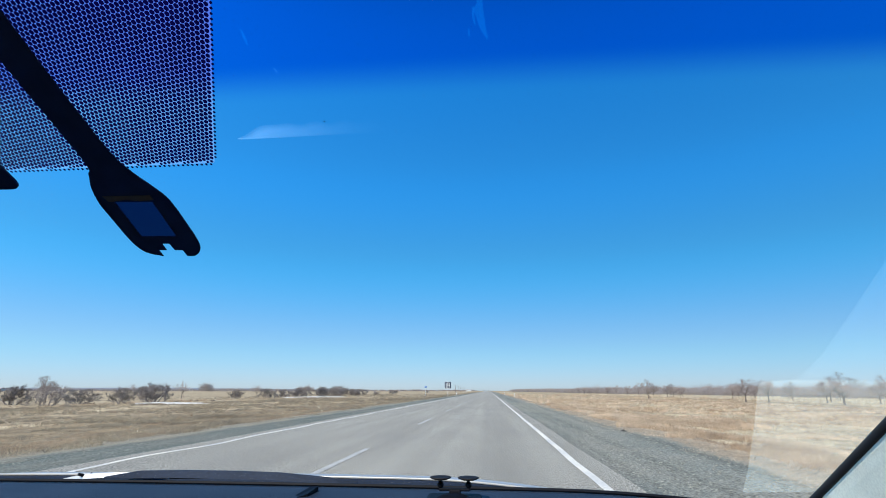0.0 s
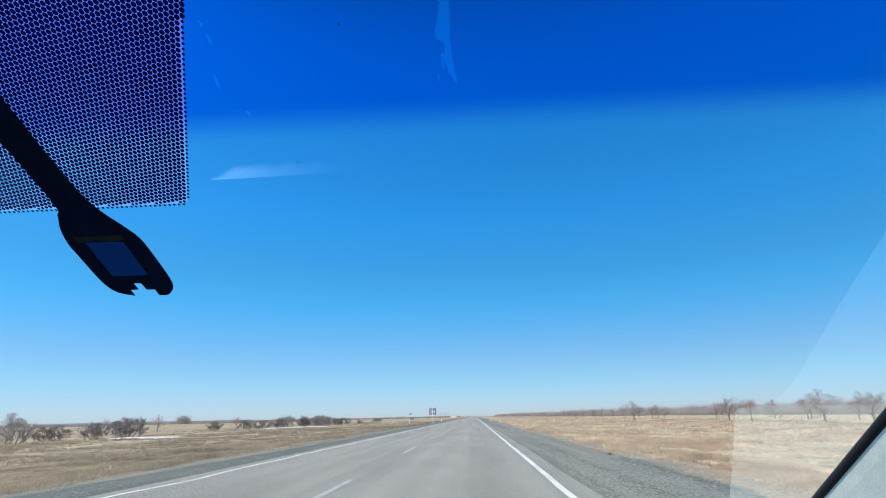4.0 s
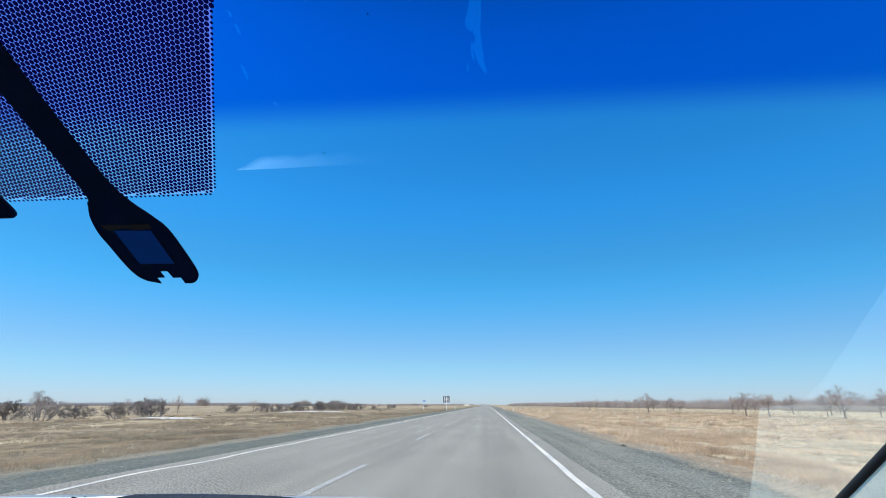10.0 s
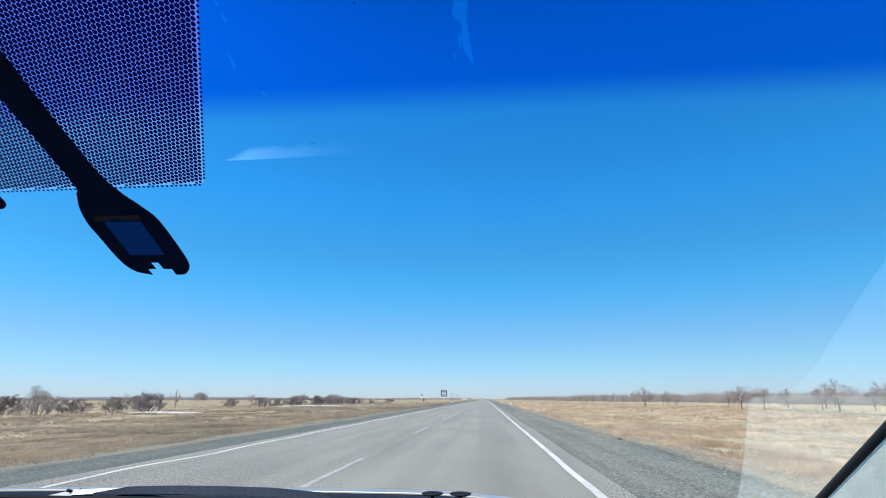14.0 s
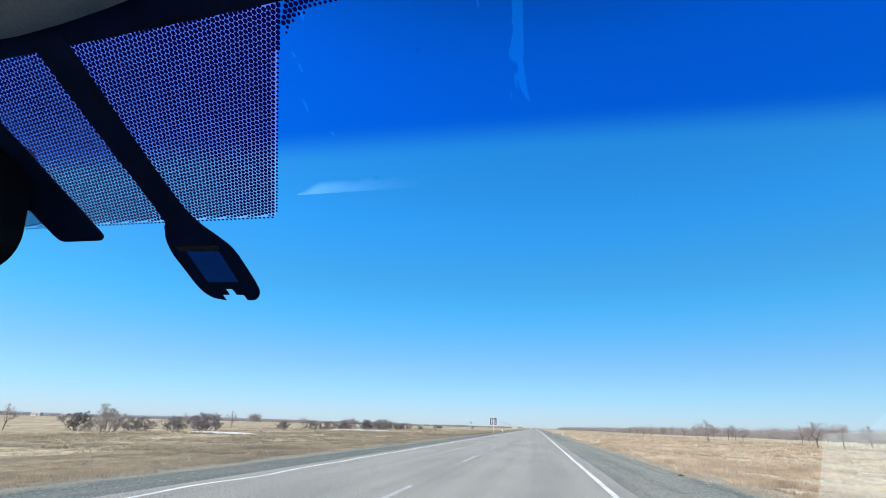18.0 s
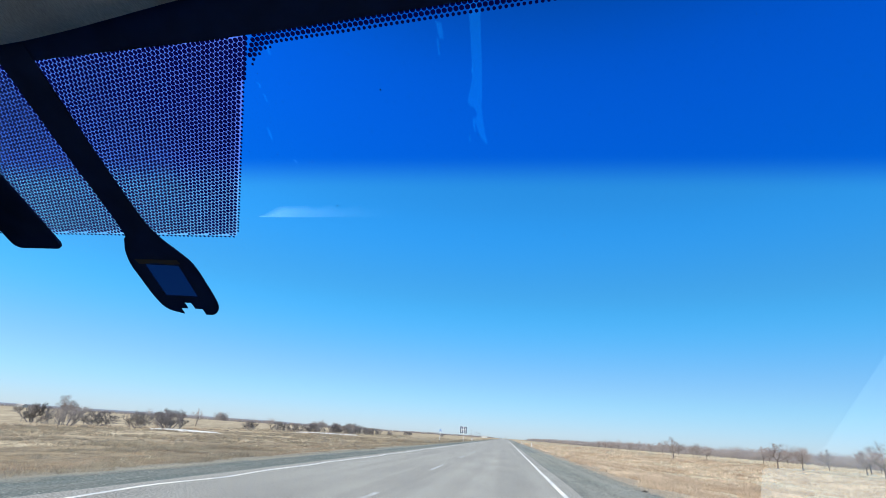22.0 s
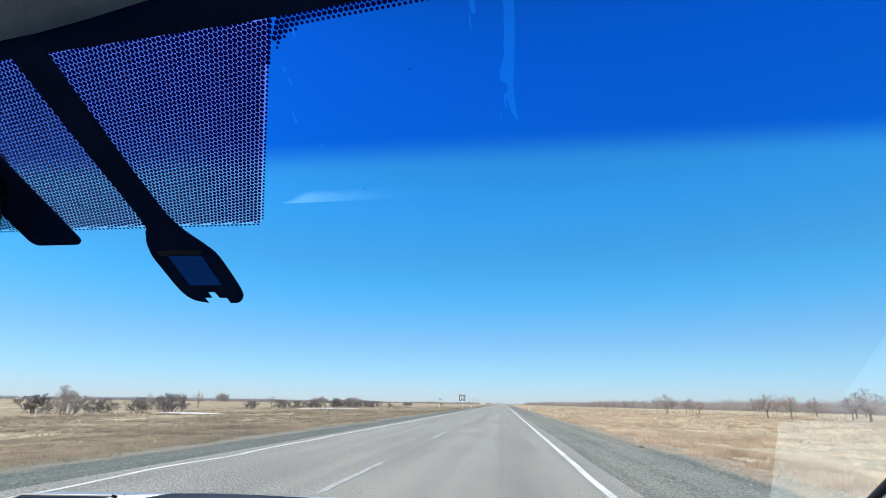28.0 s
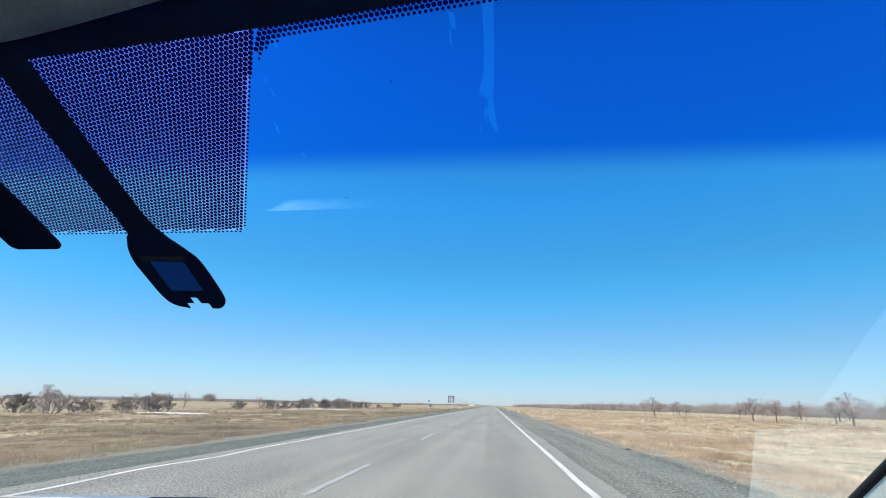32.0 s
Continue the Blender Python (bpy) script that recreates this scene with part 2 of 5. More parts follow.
M_LINER = material("grey_headliner_cloth", (0.42, 0.42, 0.40), 0.95, second=(0.35, 0.35, 0.335), scale=6, fine=(600, 0.2), bump=0.3,
                   bump_scale=500, specular=0.1, stretch=(3, 0.4, 1))
M_TRIM = material("pale_pillar_trim", (0.90, 0.92, 0.76), 0.7, fine=(300, 0.08), bump=0.08, bump_scale=600, specular=0.3)
M_BLADE = material("slate_wiper_rubber", (0.022, 0.032, 0.056), 0.65, specular=0.12, fine=(200, 0.2))
M_RUBBER = material("black_rubber", (0.012, 0.012, 0.014), 0.7, specular=0.25)
M_PAINT = material("silver_car_paint", (0.50, 0.50, 0.495), 0.45, metal=0.25, fine=(900, 0.05), scale=3)
M_SIGN_BLUE = material("blue_sign_face", (0.02, 0.16, 0.50), 0.4, scale=3)
M_SIGN_DARK = material("dark_sign_face", (0.03, 0.05, 0.09), 0.5, scale=3)
M_WHITE = material("white_paint", (0.78, 0.78, 0.76), 0.5, scale=3, second=(0.68, 0.68, 0.65))
M_STEEL = material("galvanised_steel", (0.45, 0.46, 0.47), 0.45, metal=0.8, scale=5)
M_BLACK = material("black_paint", (0.02, 0.02, 0.02), 0.5)
M_MIRROR = material("mirror_glass", (0.75, 0.76, 0.78), 0.03, metal=1.0)
M_ROOF = material("weathered_roof", (0.42, 0.40, 0.38), 0.8, scale=2)
M_WALL = material("whitewashed_wall", (0.72, 0.71, 0.68), 0.9, scale=1)
M_DARK_GLASS = material("dark_glass", (0.02, 0.025, 0.03), 0.08, specular=0.6)


def glass_material(name, tint_from=None, tint_to=None, clear=(0.93, 0.97, 1.0), shade=(0.015, 0.447, 0.935), gloss=0.003):
    """Clear pane. Where tint limits are given, a dyed shade band runs along the pane's upper part (local y falls upwards)."""
    m = bpy.data.materials.new(name)
    m.use_nodes = True
    n, l = m.node_tree.nodes, m.node_tree.links
    n.clear()
    out, mix, tr, gl = (n.new("ShaderNodeOutputMaterial"), n.new("ShaderNodeMixShader"), n.new("ShaderNodeBsdfTransparent"),
                        n.new("ShaderNodeBsdfGlossy"))
    gl.inputs["Roughness"].default_value = 0.02
    mix.inputs[0].default_value = gloss
    tr.inputs["Color"].default_value = (*clear, 1)
    if tint_from is not None:
        tc, sep, mr, ramp = (n.new("ShaderNodeTexCoord"), n.new("ShaderNodeSeparateXYZ"), n.new("ShaderNodeMapRange"),
                             n.new("ShaderNodeMix"))
        ramp.data_type = "RGBA"
        mr.interpolation_type = "SMOOTHSTEP"
        l.new(tc.outputs["Object"], sep.inputs[0])
        l.new(sep.outputs["Y"], mr.inputs[0])
        mr.inputs["From Min"].default_value, mr.inputs["From Max"].default_value = tint_from, tint_to
        ramp.inputs["A"].default_value, ramp.inputs["B"].default_value = (*shade, 1), (*clear, 1)
        l.new(mr.outputs[0], ramp.inputs["Factor"])
        l.new(ramp.outputs["Result"], tr.inputs["Color"])
    l.new(tr.outputs[0], mix.inputs[1])
    l.new(gl.outputs[0], mix.inputs[2])
    l.new(mix.outputs[0], out.inputs["Surface"])
    return m


def film_material(name, colour, amount, fade=None):
    """A thin pale film on glass, mostly to imitate reflections and glare: largely see-through, partly matt. fade: the u
    at which it is full and that at which it ends.
    """
    m = bpy.data.materials.new(name)
    m.use_nodes = True
    n, l = m.node_tree.nodes, m.node_tree.links
    n.clear()
    out, add, tr, df = (n.new("ShaderNodeOutputMaterial"), n.new("ShaderNodeAddShader"), n.new("ShaderNodeBsdfTransparent"),
                        n.new("ShaderNodeBsdfTranslucent"))
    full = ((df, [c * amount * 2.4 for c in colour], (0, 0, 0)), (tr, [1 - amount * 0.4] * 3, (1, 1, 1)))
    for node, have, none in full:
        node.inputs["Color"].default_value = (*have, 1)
    if fade:
        tc, sep, mr, sq = n.new("ShaderNodeTexCoord"), n.new("ShaderNodeSeparateXYZ"), n.new("ShaderNodeMapRange"), n.new("ShaderNodeMath")
        mr.inputs["From Min"].default_value, mr.inputs["From Max"].default_value = fade[1], fade[0]
        sq.operation = "POWER"
        sq.inputs[1].default_value = 2.2
        l.new(tc.outputs["Object"], sep.inputs[0])
        l.new(sep.outputs["X"], mr.inputs[0])
        l.new(mr.outputs[0], sq.inputs[0])
        for node, have, none in full:
            mix = n.new("ShaderNodeMix")
            mix.data_type = "RGBA"
            mix.inputs["A"].default_value, mix.inputs["B"].default_value = (*none, 1), (*have, 1)
            l.new(sq.outputs[0], mix.inputs["Factor"])
            l.new(mix.outputs["Result"], node.inputs["Color"])
    l.new(tr.outputs[0], add.inputs[0])
    l.new(df.outputs[0], add.inputs[1])
    l.new(add.outputs[0], out.inputs["Surface"])
    return m


M_SCREEN = glass_material("shaded_windscreen_glass", -0.197, -0.163)
M_PANE = glass_material("clear_pane")
M_SENSOR = glass_material("dark_sensor_window", clear=(0.019, 0.033, 0.084), gloss=0.01)
# these two films paint the cabin's reflection in the glass beside the pillar
M_REFLECTION = film_material("reflection_film", (0.95, 0.92, 0.66), 0.118)
M_VEIL = film_material("pale_reflection_film", (0.80, 0.95, 0.85), 0.038)
M_AMBER = material("brown_gel", (0.045, 0.036, 0.030), 0.6)
M_STREAK = film_material("pale_streak_film", (0.7, 0.95, 1.0), 0.06)


# ---------------------------------------------------------------- mesh helpers
def obj(name, bm, mat, parent=None, smooth=False):
    me = bpy.data.meshes.new(name)
    bm.to_mesh(me)
    bm.free()
    me.materials.append(mat)
    if smooth:
        me.polygons.foreach_set("use_smooth", [True] * len(me.polygons))
    ob = new(name, me)
    ob.parent = parent
    return ob


def part(name, bm, mat, parent, label="", smooth=False):
    ob = obj(name, bm, mat, parent, smooth)
    return tagged(ob, label) if label else ob


def empty(name, x=0, y=0, z=0, turn=0):
    ob = new(name)
    ob.empty_display_size = 0.1
    ob.matrix_basis = pose(x, y, z, 0, 0, turn)
    return ob


def raw(name, verts, faces, mat, parent=None):
    me = bpy.data.meshes.new(name)
    me.from_pydata(verts, [], faces)
    me.materials.append(mat)
    ob = new(name, me)
    ob.parent = parent
    return ob


def box(bm, x0, x1, y0, y1, z0, z1, bevel=0.0):
    vs = [bm.verts.new((x, y, z)) for z in (z0, z1) for x, y in ((x0, y0), (x1, y0), (x1, y1), (x0, y1))]
    faces = [(3, 2, 1, 0), (4, 5, 6, 7), (0, 1, 5, 4), (1, 2, 6, 5), (2, 3, 7, 6), (3, 0, 4, 7)]
    made = [bm.faces.new([vs[i] for i in f]) for f in faces]
    if bevel:
        edges = list({e for f in made for e in f.edges})
        bmesh.ops.bevel(bm, geom=edges, offset=bevel, segments=2, profile=0.6, affect="EDGES")


def boxed(x0, x1, y0, y1, z0, z1, bevel=0.0):
    bm = bmesh.new()
    box(bm, x0, x1, y0, y1, z0, z1, bevel)
    return bm


def tube(bm, p, q, r0, r1, sides=6, caps=True):
    """A tapered stick from p to q."""
    p, q = Vector(p), Vector(q)
    axis = (q - p).normalized()
    side = axis.orthogonal().normalized()
    other = axis.cross(side)
    rings = []
    for c, r in ((p, r0), (q, r1)):
        rings.append([bm.verts.new(c + (side * math.cos(a) + other * math.sin(a)) * r)
                      for a in (2 * math.pi * k / sides for k in range(sides))])
    for k in range(sides):
        bm.faces.new((rings[0][k], rings[0][(k + 1) % sides], rings[1][(k + 1) % sides], rings[1][k]))
    if caps:
        bm.faces.new(rings[0][::-1])
        bm.faces.new(rings[1])


def plate(outline, z0, z1, hole=None):
    """A flat plate with the given outline in its own xy plane, and a hole if given, from z0 to z1."""
    bm = bmesh.new()
    edges = []
    for loop in (outline, hole or []):
        vs = [bm.verts.new((x, y, z0)) for x, y in loop]
        edges += [bm.edges.new((vs[i], vs[(i + 1) % len(vs)])) for i in range(len(vs))]
    bmesh.ops.triangle_fill(bm, use_beauty=True, use_dissolve=False, edges=edges)
    top = bmesh.ops.extrude_face_region(bm, geom=bm.faces[:])
    bmesh.ops.translate(bm, verts=[v for v in top["geom"] if isinstance(v, bmesh.types.BMVert)], vec=(0, 0, z1 - z0))
    bmesh.ops.recalc_face_normals(bm, faces=bm.faces[:])
    return bm


def smoothstep(a, b, x):
    k = min(1.0, max(0.0, (x - a) / (b - a)))
    return k * k * (3 - 2 * k)


# ---------------------------------------------------------------- ground and road
FIELD_Z = -0.80


def ground_height(x, y=0.0):
    """The height of the land across the road: the carriageway at 0, falling over the shoulders to the fields."""
    out = max(x - ASPHALT_RIGHT, ASPHALT_LEFT - x)
    if out <= 0:
        return -0.06
    edge = (SHOULDER_RIGHT - ASPHALT_RIGHT) if x > 0 else (ASPHALT_LEFT - SHOULDER_LEFT)
    z = -0.04 - 0.10 * min(1, out / edge)
    z -= 0.66 * smoothstep(edge, edge + 9, out)
    if out > edge:
        z += 0.05 * math.sin(x * 0.31 + y * 0.07) * smoothstep(edge, edge + 6, out)
    return z


def build_ground():
    xs = [-4500, -2000, -900, -420, -220, -130, -85, -60, -45, -36, -30, -26, -23, -20.5, -18.5, -17, -15.5, -14, -12.7, -11.5, -10.6, -10,
          SHOULDER_LEFT, -8.6, -7.7, ASPHALT_LEFT - 0.02, ASPHALT_LEFT + 0.3, -4, 0, ASPHALT_RIGHT - 0.3, ASPHALT_RIGHT + 0.02, 3, 4]
    xs += [SHOULDER_RIGHT + d for d in (0, 0.7, 1.6, 2.6, 3.8, 5, 6.3, 7.6, 9, 11, 13.5, 17, 22, 29, 38, 52, 75, 110, 180, 350, 800, 2000, 4500)]
    ys = [-4500, -1200, -300, -120, -60, -30, -10] + [k * 5 for k in range(0, 31)] + [170, 200, 240, 300, 380, 500, 700, 1000, 1500, 2500, 4500]
    verts = [(x, y, ground_height(x, y)) for y in ys for x in xs]
    w = len(xs)
    faces = [(j * w + i, j * w + i + 1, (j + 1) * w + i + 1, (j + 1) * w + i) for j in range(len(ys) - 1) for i in range(w - 1)]
    return tagged(raw("ground", verts, faces, M_FIELD), "flat dry straw-coloured steppe on both sides of a road", "field", kind="structure")


ground = build_ground()


def strip(name, x0, x1, y0, y1, z, mat, step=4.0, wave=0.0, cols=1, follow=False, seed=0.0, sink=0.0):
    """A long low slab along the road with slightly uneven edges."""
    ys = [y0]
    while ys[-1] < y1:
        ys.append(min(y1, ys[-1] + step * (1 + max(0, ys[-1]) / 60)))
    verts = []
    for y in ys:
        rate = 0.4 if x1 - x0 < 0.5 else 0.35
        a = x0 + wave * noise.noise((y * rate + seed, 3.1, 0))
        b = x1 + wave * noise.noise((y * rate + seed, 3.1 if x1 - x0 < 0.5 else 9.7, 0))
        a = ASPHALT_RIGHT - 0.12 if follow and abs(x0 - ASPHALT_RIGHT) < 0.1 else a
        b = ASPHALT_LEFT + 0.12 if follow and abs(x1 - ASPHALT_LEFT) < 0.1 else b
        for k in range(cols + 1):
            x = a + (b - a) * k / cols
            under = follow and ASPHALT_LEFT - 0.05 < x < ASPHALT_RIGHT + 0.05
            verts.append((x, y, -0.006 if under else (ground_height(x, y) if follow else 0) + z - (sink if k in (0, cols) else 0)))
    w = cols + 1
    faces = [(j * w + i, j * w + i + 1, (j + 1) * w + i + 1, (j + 1) * w + i) for j in range(len(ys) - 1) for i in range(cols)]
    return raw(name, verts, faces, mat)


road = tagged(strip("road", ASPHALT_LEFT, ASPHALT_RIGHT, -60, 2600, 0.0, M_ASPHALT, wave=0.10), "straight grey worn asphalt carriageway with two lanes",
              "road", kind="structure")
tagged(strip("pavement_shoulder", SHOULDER_LEFT - 1.5, ASPHALT_LEFT + 0.08, -60, 2600, 0.02, M_GRAVEL_LEFT, wave=0.5, cols=10, follow=True, seed=5, sink=0.05),
       "grey-green gravel shoulder that turns to tan dirt", "road shoulder", kind="structure")
tagged(strip("pavement_shoulder", ASPHALT_RIGHT - 0.08, SHOULDER_RIGHT + 1.8, -60, 2600, 0.02, M_GRAVEL_RIGHT, wave=0.5, cols=11, follow=True, seed=11, sink=0.05),
       "grey-green gravel shoulder that turns to tan dirt", "road shoulder", kind="structure")
tagged(strip("ground_earth", SHOULDER_LEFT - 16, SHOULDER_LEFT - 1.0, -60, 900, 0.028, M_SOIL, wave=1.3, cols=20, follow=True, step=1.5, seed=41, sink=0.06),
       "brown earth showing between the dry grass beside the road", "earth", kind="structure")
tagged(strip("ground_earth", SHOULDER_RIGHT + 1.3, SHOULDER_RIGHT + 24, -60, 900, 0.028, M_STRAW, wave=1.3, cols=26, follow=True, step=1.5, seed=51, sink=0.06),
       "earth covered in trampled straw between the dry grass beside the road", "earth", kind="structure")
for name, x, half in (("edge_line", LEFT_LINE, 0.055), ("edge_line", RIGHT_LINE, 0.062)):
    line = strip(name, x - half, x + half, -60, 2600, 0.005, M_LINE, wave=0.20 if x < 0 else 0.03, step=0.4, seed=x)
    line.parent = road
for k in range(60):
    y = 7.6 + 12.0 * (k - 3)
    d = raw("lane_dash", [(CENTRE_LINE - 0.06, y, 0.005), (CENTRE_LINE + 0.06, y, 0.005), (CENTRE_LINE + 0.055, y + 3.9, 0.005),
                          (CENTRE_LINE - 0.055, y + 3.9, 0.005)], [(0, 1, 2, 3)], M_DASH, road)

# ---------------------------------------------------------------- the car round the camera
RAKE, GLASS_O = radians(28.865), Vector((0, 0.55, 1.34))
# local x across the car, local y down the pane, local z out of the car
GLASS = Matrix.Translation(GLASS_O) @ Matrix.Rotation(-RAKE, 4, "X")
CAR_X = -0.34

car = tagged(empty("car", CAR_X, 0, 0), "silver car with a raked windscreen, seen from the passenger seat", "car")


def on_glass(ob, n=0.0):
    ob.matrix_parent_inverse = Matrix.Translation((-CAR_X, 0, 0))
    ob.matrix_basis = GLASS @ Matrix.Translation((0, 0, n))
    return ob


def in_car(ob):
    ob.matrix_parent_inverse = Matrix.Translation((-CAR_X, 0, 0))
    return ob


def band_edge(u):
    """The lower edge of the solid black print along the top of the windscreen."""
    return -0.3005 - 0.068 * max(u, -0.42) - 0.035 * max(0, u + 0.13) + 0.03 * max(0, -0.62 - u)


def screen_edge(v):
    return 0.563 + 0.10 * v


# pane
bm = bmesh.new()
left = lambda v: 2 * CAR_X - screen_edge(v)
pane = [(left(-0.46), -0.46), (screen_edge(-0.46), -0.46), (screen_edge(0.70), 0.70), (left(0.70), 0.70)]
vs = [bm.verts.new((x, y, 0)) for x, y in pane]
bm.faces.new(vs)
windscreen = on_glass(part("windscreen", bm, M_SCREEN, car, "raked windscreen with a blue shade band along its top"))
windscreen.visible_shadow = False

# solid print along the top edge
us = [-1.05 + 0.05 * k for k in range(34)]
outline = [(u, band_edge(u)) for u in us] + [(u, -0.45) for u in (us[-1], us[0])]
on_glass(part("black_border", plate(outline, -0.002, -0.001), M_FRIT, car, "black printed border of the windscreen"))


def dots():
    """The printed field of black dots round the mirror foot, and the thin dotted fringe below the border."""
    # hexagonal lattice whose columns run along the slanted side of the block
    spots, verts, faces = [], [], []
    for k in range(-150, 60):
        for j in range(-60, 75):
            u, v = -0.1185 + 0.0038 * k - 0.001375 * j, -0.281 - 0.0006 * k + 0.00357 * j
            right = -0.1212 - 0.385 * (v + 0.281)
            depth = v - band_edge(u)
            if depth < -0.001 or u < -0.62 or u > right or v > -0.108:
                continue
            low, beside = -0.108 - v, right - u if depth > 0.030 else 1.0
            # the outermost two columns and the lowest dots are smaller, and the lower corner is rounded off
            if low < 0.0030 or low + beside < 0.0062:
                continue
            full = 0.00070 + 0.00010 * smoothstep(-0.16, -0.25, v)
            spots.append((u, v, 0.00112 + full * min(smoothstep(0.0008, 0.0056, beside), smoothstep(0.0020, 0.0058, low))))
    # one even row of small dots closes the block along its lower edge
    for k in range(100):
        spots.append((-0.1925 - 0.0043 * k, -0.1090, 0.00118))
    # fringe that follows the border, filling out towards the block in a rounded corner
    for k in range(190):
        for j in range(12):
            u = -0.1225 + 0.0038 * (k + 0.5 * (j % 2))
            depth = 0.0004 + 0.0033 * j
            v = band_edge(u) + depth
            du = u - (-0.1212 - 0.385 * (v + 0.281))
            limit = 0.0095 + (0.028 - math.sqrt(max(0, 0.000784 - (0.028 - du) ** 2)) if du < 0.028 else 0)
            if du < 0.0030 or u > 0.555 or depth > limit:
                continue
            spots.append((u, v, 0.00100 + 0.00082 * smoothstep(0.0, 0.007, limit - depth)))
    for u, v, r in spots:
        i = len(verts)
        for q in range(8):
            t = math.pi / 4 * (q + 0.5)
            verts.append((u + r * math.cos(t), v + r * math.sin(t), -0.0012))
        faces.append(tuple(range(i, i + 8)))
    return verts, faces


v_, f_ = dots()
dotted = on_glass(raw("dotted_print", v_, f_, M_DOT, car))
tagged(dotted, "field of fine black printed dots on the glass", kind="stuff")

# film added to brighten the gaps between dots, as glare and halo would
M_GAP = film_material("print_haze", (1.0, 0.84, 0.86), 0.082)
film_outline = [(-0.62, -0.262), (-0.42, -0.271), (-0.1188, -0.2925), (-0.1226, -0.2805), (-0.1888, -0.1108), (-0.1905, -0.1098), (-0.62, -0.1098)]
bm = bmesh.new()
bm.faces.new([bm.verts.new((x, y, -0.0006)) for x, y in film_outline])
on_glass(part("print_haze", bm, M_GAP, car, "faint pale film that brightens the gaps between the printed dots")).visible_shadow = False

# printed stems with their pads
def curve(points, steps=5):
    """A smooth run through a few points."""
    pts = [Vector(p) for p in points]
    pts = [2 * pts[0] - pts[1]] + pts + [2 * pts[-1] - pts[-2]]
    run = []
    for p0, p1, p2, p3 in zip(pts, pts[1:], pts[2:], pts[3:]):
        for k in range(steps):
            f = k / steps
            q = 0.5 * (2 * p1 + (p2 - p0) * f + (2 * p0 - 5 * p1 + 4 * p2 - p3) * f * f + (3 * p1 - p0 - 3 * p2 + p3) * f ** 3)
            run.append((q.x, q.y))
    return run + [tuple(points[-1])]


pad_left = curve([(-0.3235, -0.300), (-0.3145, -0.208), (-0.3052, -0.120), (-0.3092, -0.1042), (-0.3158, -0.0889), (-0.3190, -0.0704), (-0.3178, -0.0532),
                  (-0.3142, -0.0189), (-0.3066, -0.0033), (-0.2908, 0.0031)])
pad_right = curve([(-0.2650, 0.0036), (-0.2555, 0.0030), (-0.2475, -0.0045), (-0.2440, -0.0165), (-0.2450, -0.0423), (-0.2484, -0.0717), (-0.2564, -0.0880),
                   (-0.2686, -0.1070), (-0.2765, -0.1303), (-0.2845, -0.200), (-0.2925, -0.300)])
notch = [(-0.2914, -0.0058), (-0.2829, -0.0059), (-0.2837, -0.0151), (-0.2757, -0.0149), (-0.2743, -0.0054), (-0.2658, -0.0052)]
stem = pad_left + notch + pad_right
window = [(-0.3030, -0.0715), (-0.2659, -0.0704), (-0.2633, -0.0250), (-0.3001, -0.0259)]
sensor_stem = on_glass(part("sensor_stem", plate(stem, -0.0030, -0.0022, window), M_FRIT, car, "black sensor stem with a rounded notched pad"))
bm = bmesh.new()
bm.faces.new([bm.verts.new((x, y, -0.0026)) for x, y in window])
pane = part("sensor_window", bm, M_SENSOR, sensor_stem, "dark blue see-through sensor window")
part("gel_strip", plate([(-0.3105, -0.0790), (-0.2640, -0.0785), (-0.2625, -0.0735), (-0.2765, -0.0720), (-0.2890, -0.0745), (-0.3030, -0.0725), (-0.3080, -0.0725)],
                       -0.0038, -0.0032), M_AMBER, sensor_stem, "dull brown gel strip")
stem2 = [(-0.478, -0.300), (-0.4425, -0.1385)] + curve([(-0.4403, -0.118), (-0.4385, -0.101), (-0.4365, -0.0948), (-0.4317, -0.0917)]) + curve(
    [(-0.3905, -0.0915), (-0.3855, -0.0931), (-0.3826, -0.0985), (-0.3835, -0.109)]) + [(-0.3955, -0.200), (-0.4130, -0.300)]
on_glass(part("mirror_foot_cover", plate(stem2, -0.0045, -0.0024), M_FRIT, car, "flat black cover strip above the mirror"))

# dust specks
for name, u, v, r in (("dust_speck", -0.082, -0.146, 0.0006), ("dust_speck", -0.027, -0.251, 0.0006)):
    bm = bmesh.new()
    bmesh.ops.create_circle(bm, cap_ends=True, radius=r, segments=7, matrix=Matrix.Translation((u, v, -0.0008)))
    on_glass(part(name, bm, M_FRIT, car))

# veils on the pane: pale films painted in place of reflections in the glass
def film(name, outline, mat, label, ragged=0.0):
    """A thin film on the glass; a ragged one has a torn, wavy outline."""
    pts = []
    for (x0, y0), (x1, y1) in zip(outline, outline[1:] + outline[:1]):
        for k in range(6 if ragged else 1):
            f = k / 6
            x, y = x0 + (x1 - x0) * f, y0 + (y1 - y0) * f
            pts.append((x + ragged * noise.noise((x * 420, y * 420, 1)), y + ragged * noise.noise((x * 420, y * 420, 7))))
    bm = bmesh.new()
    bm.faces.new([bm.verts.new((x, y, 0.0008)) for x, y in pts])
    bmesh.ops.triangulate(bm, faces=bm.faces[:])
    ob = on_glass(part(name, bm, mat, car, label))
    ob.visible_shadow = False
    return ob


film("reflection_veil", [(0.505, 0.66), (0.478, 0.550), (0.436, 0.402), (0.397, 0.270), (0.402, 0.264), (0.440, 0.259), (0.590, 0.263), (0.628, 0.65)], M_REFLECTION,
     "pale reflection veil painted on the glass beside the pillar")
film("reflection_veil", [(0.440, 0.258), (0.446, 0.200), (0.440, 0.120), (0.434, 0.045), (0.430, -0.05), (0.558, -0.05), (0.590, 0.262)], M_VEIL,
     "faint reflection veil painted on the glass beside the pillar")


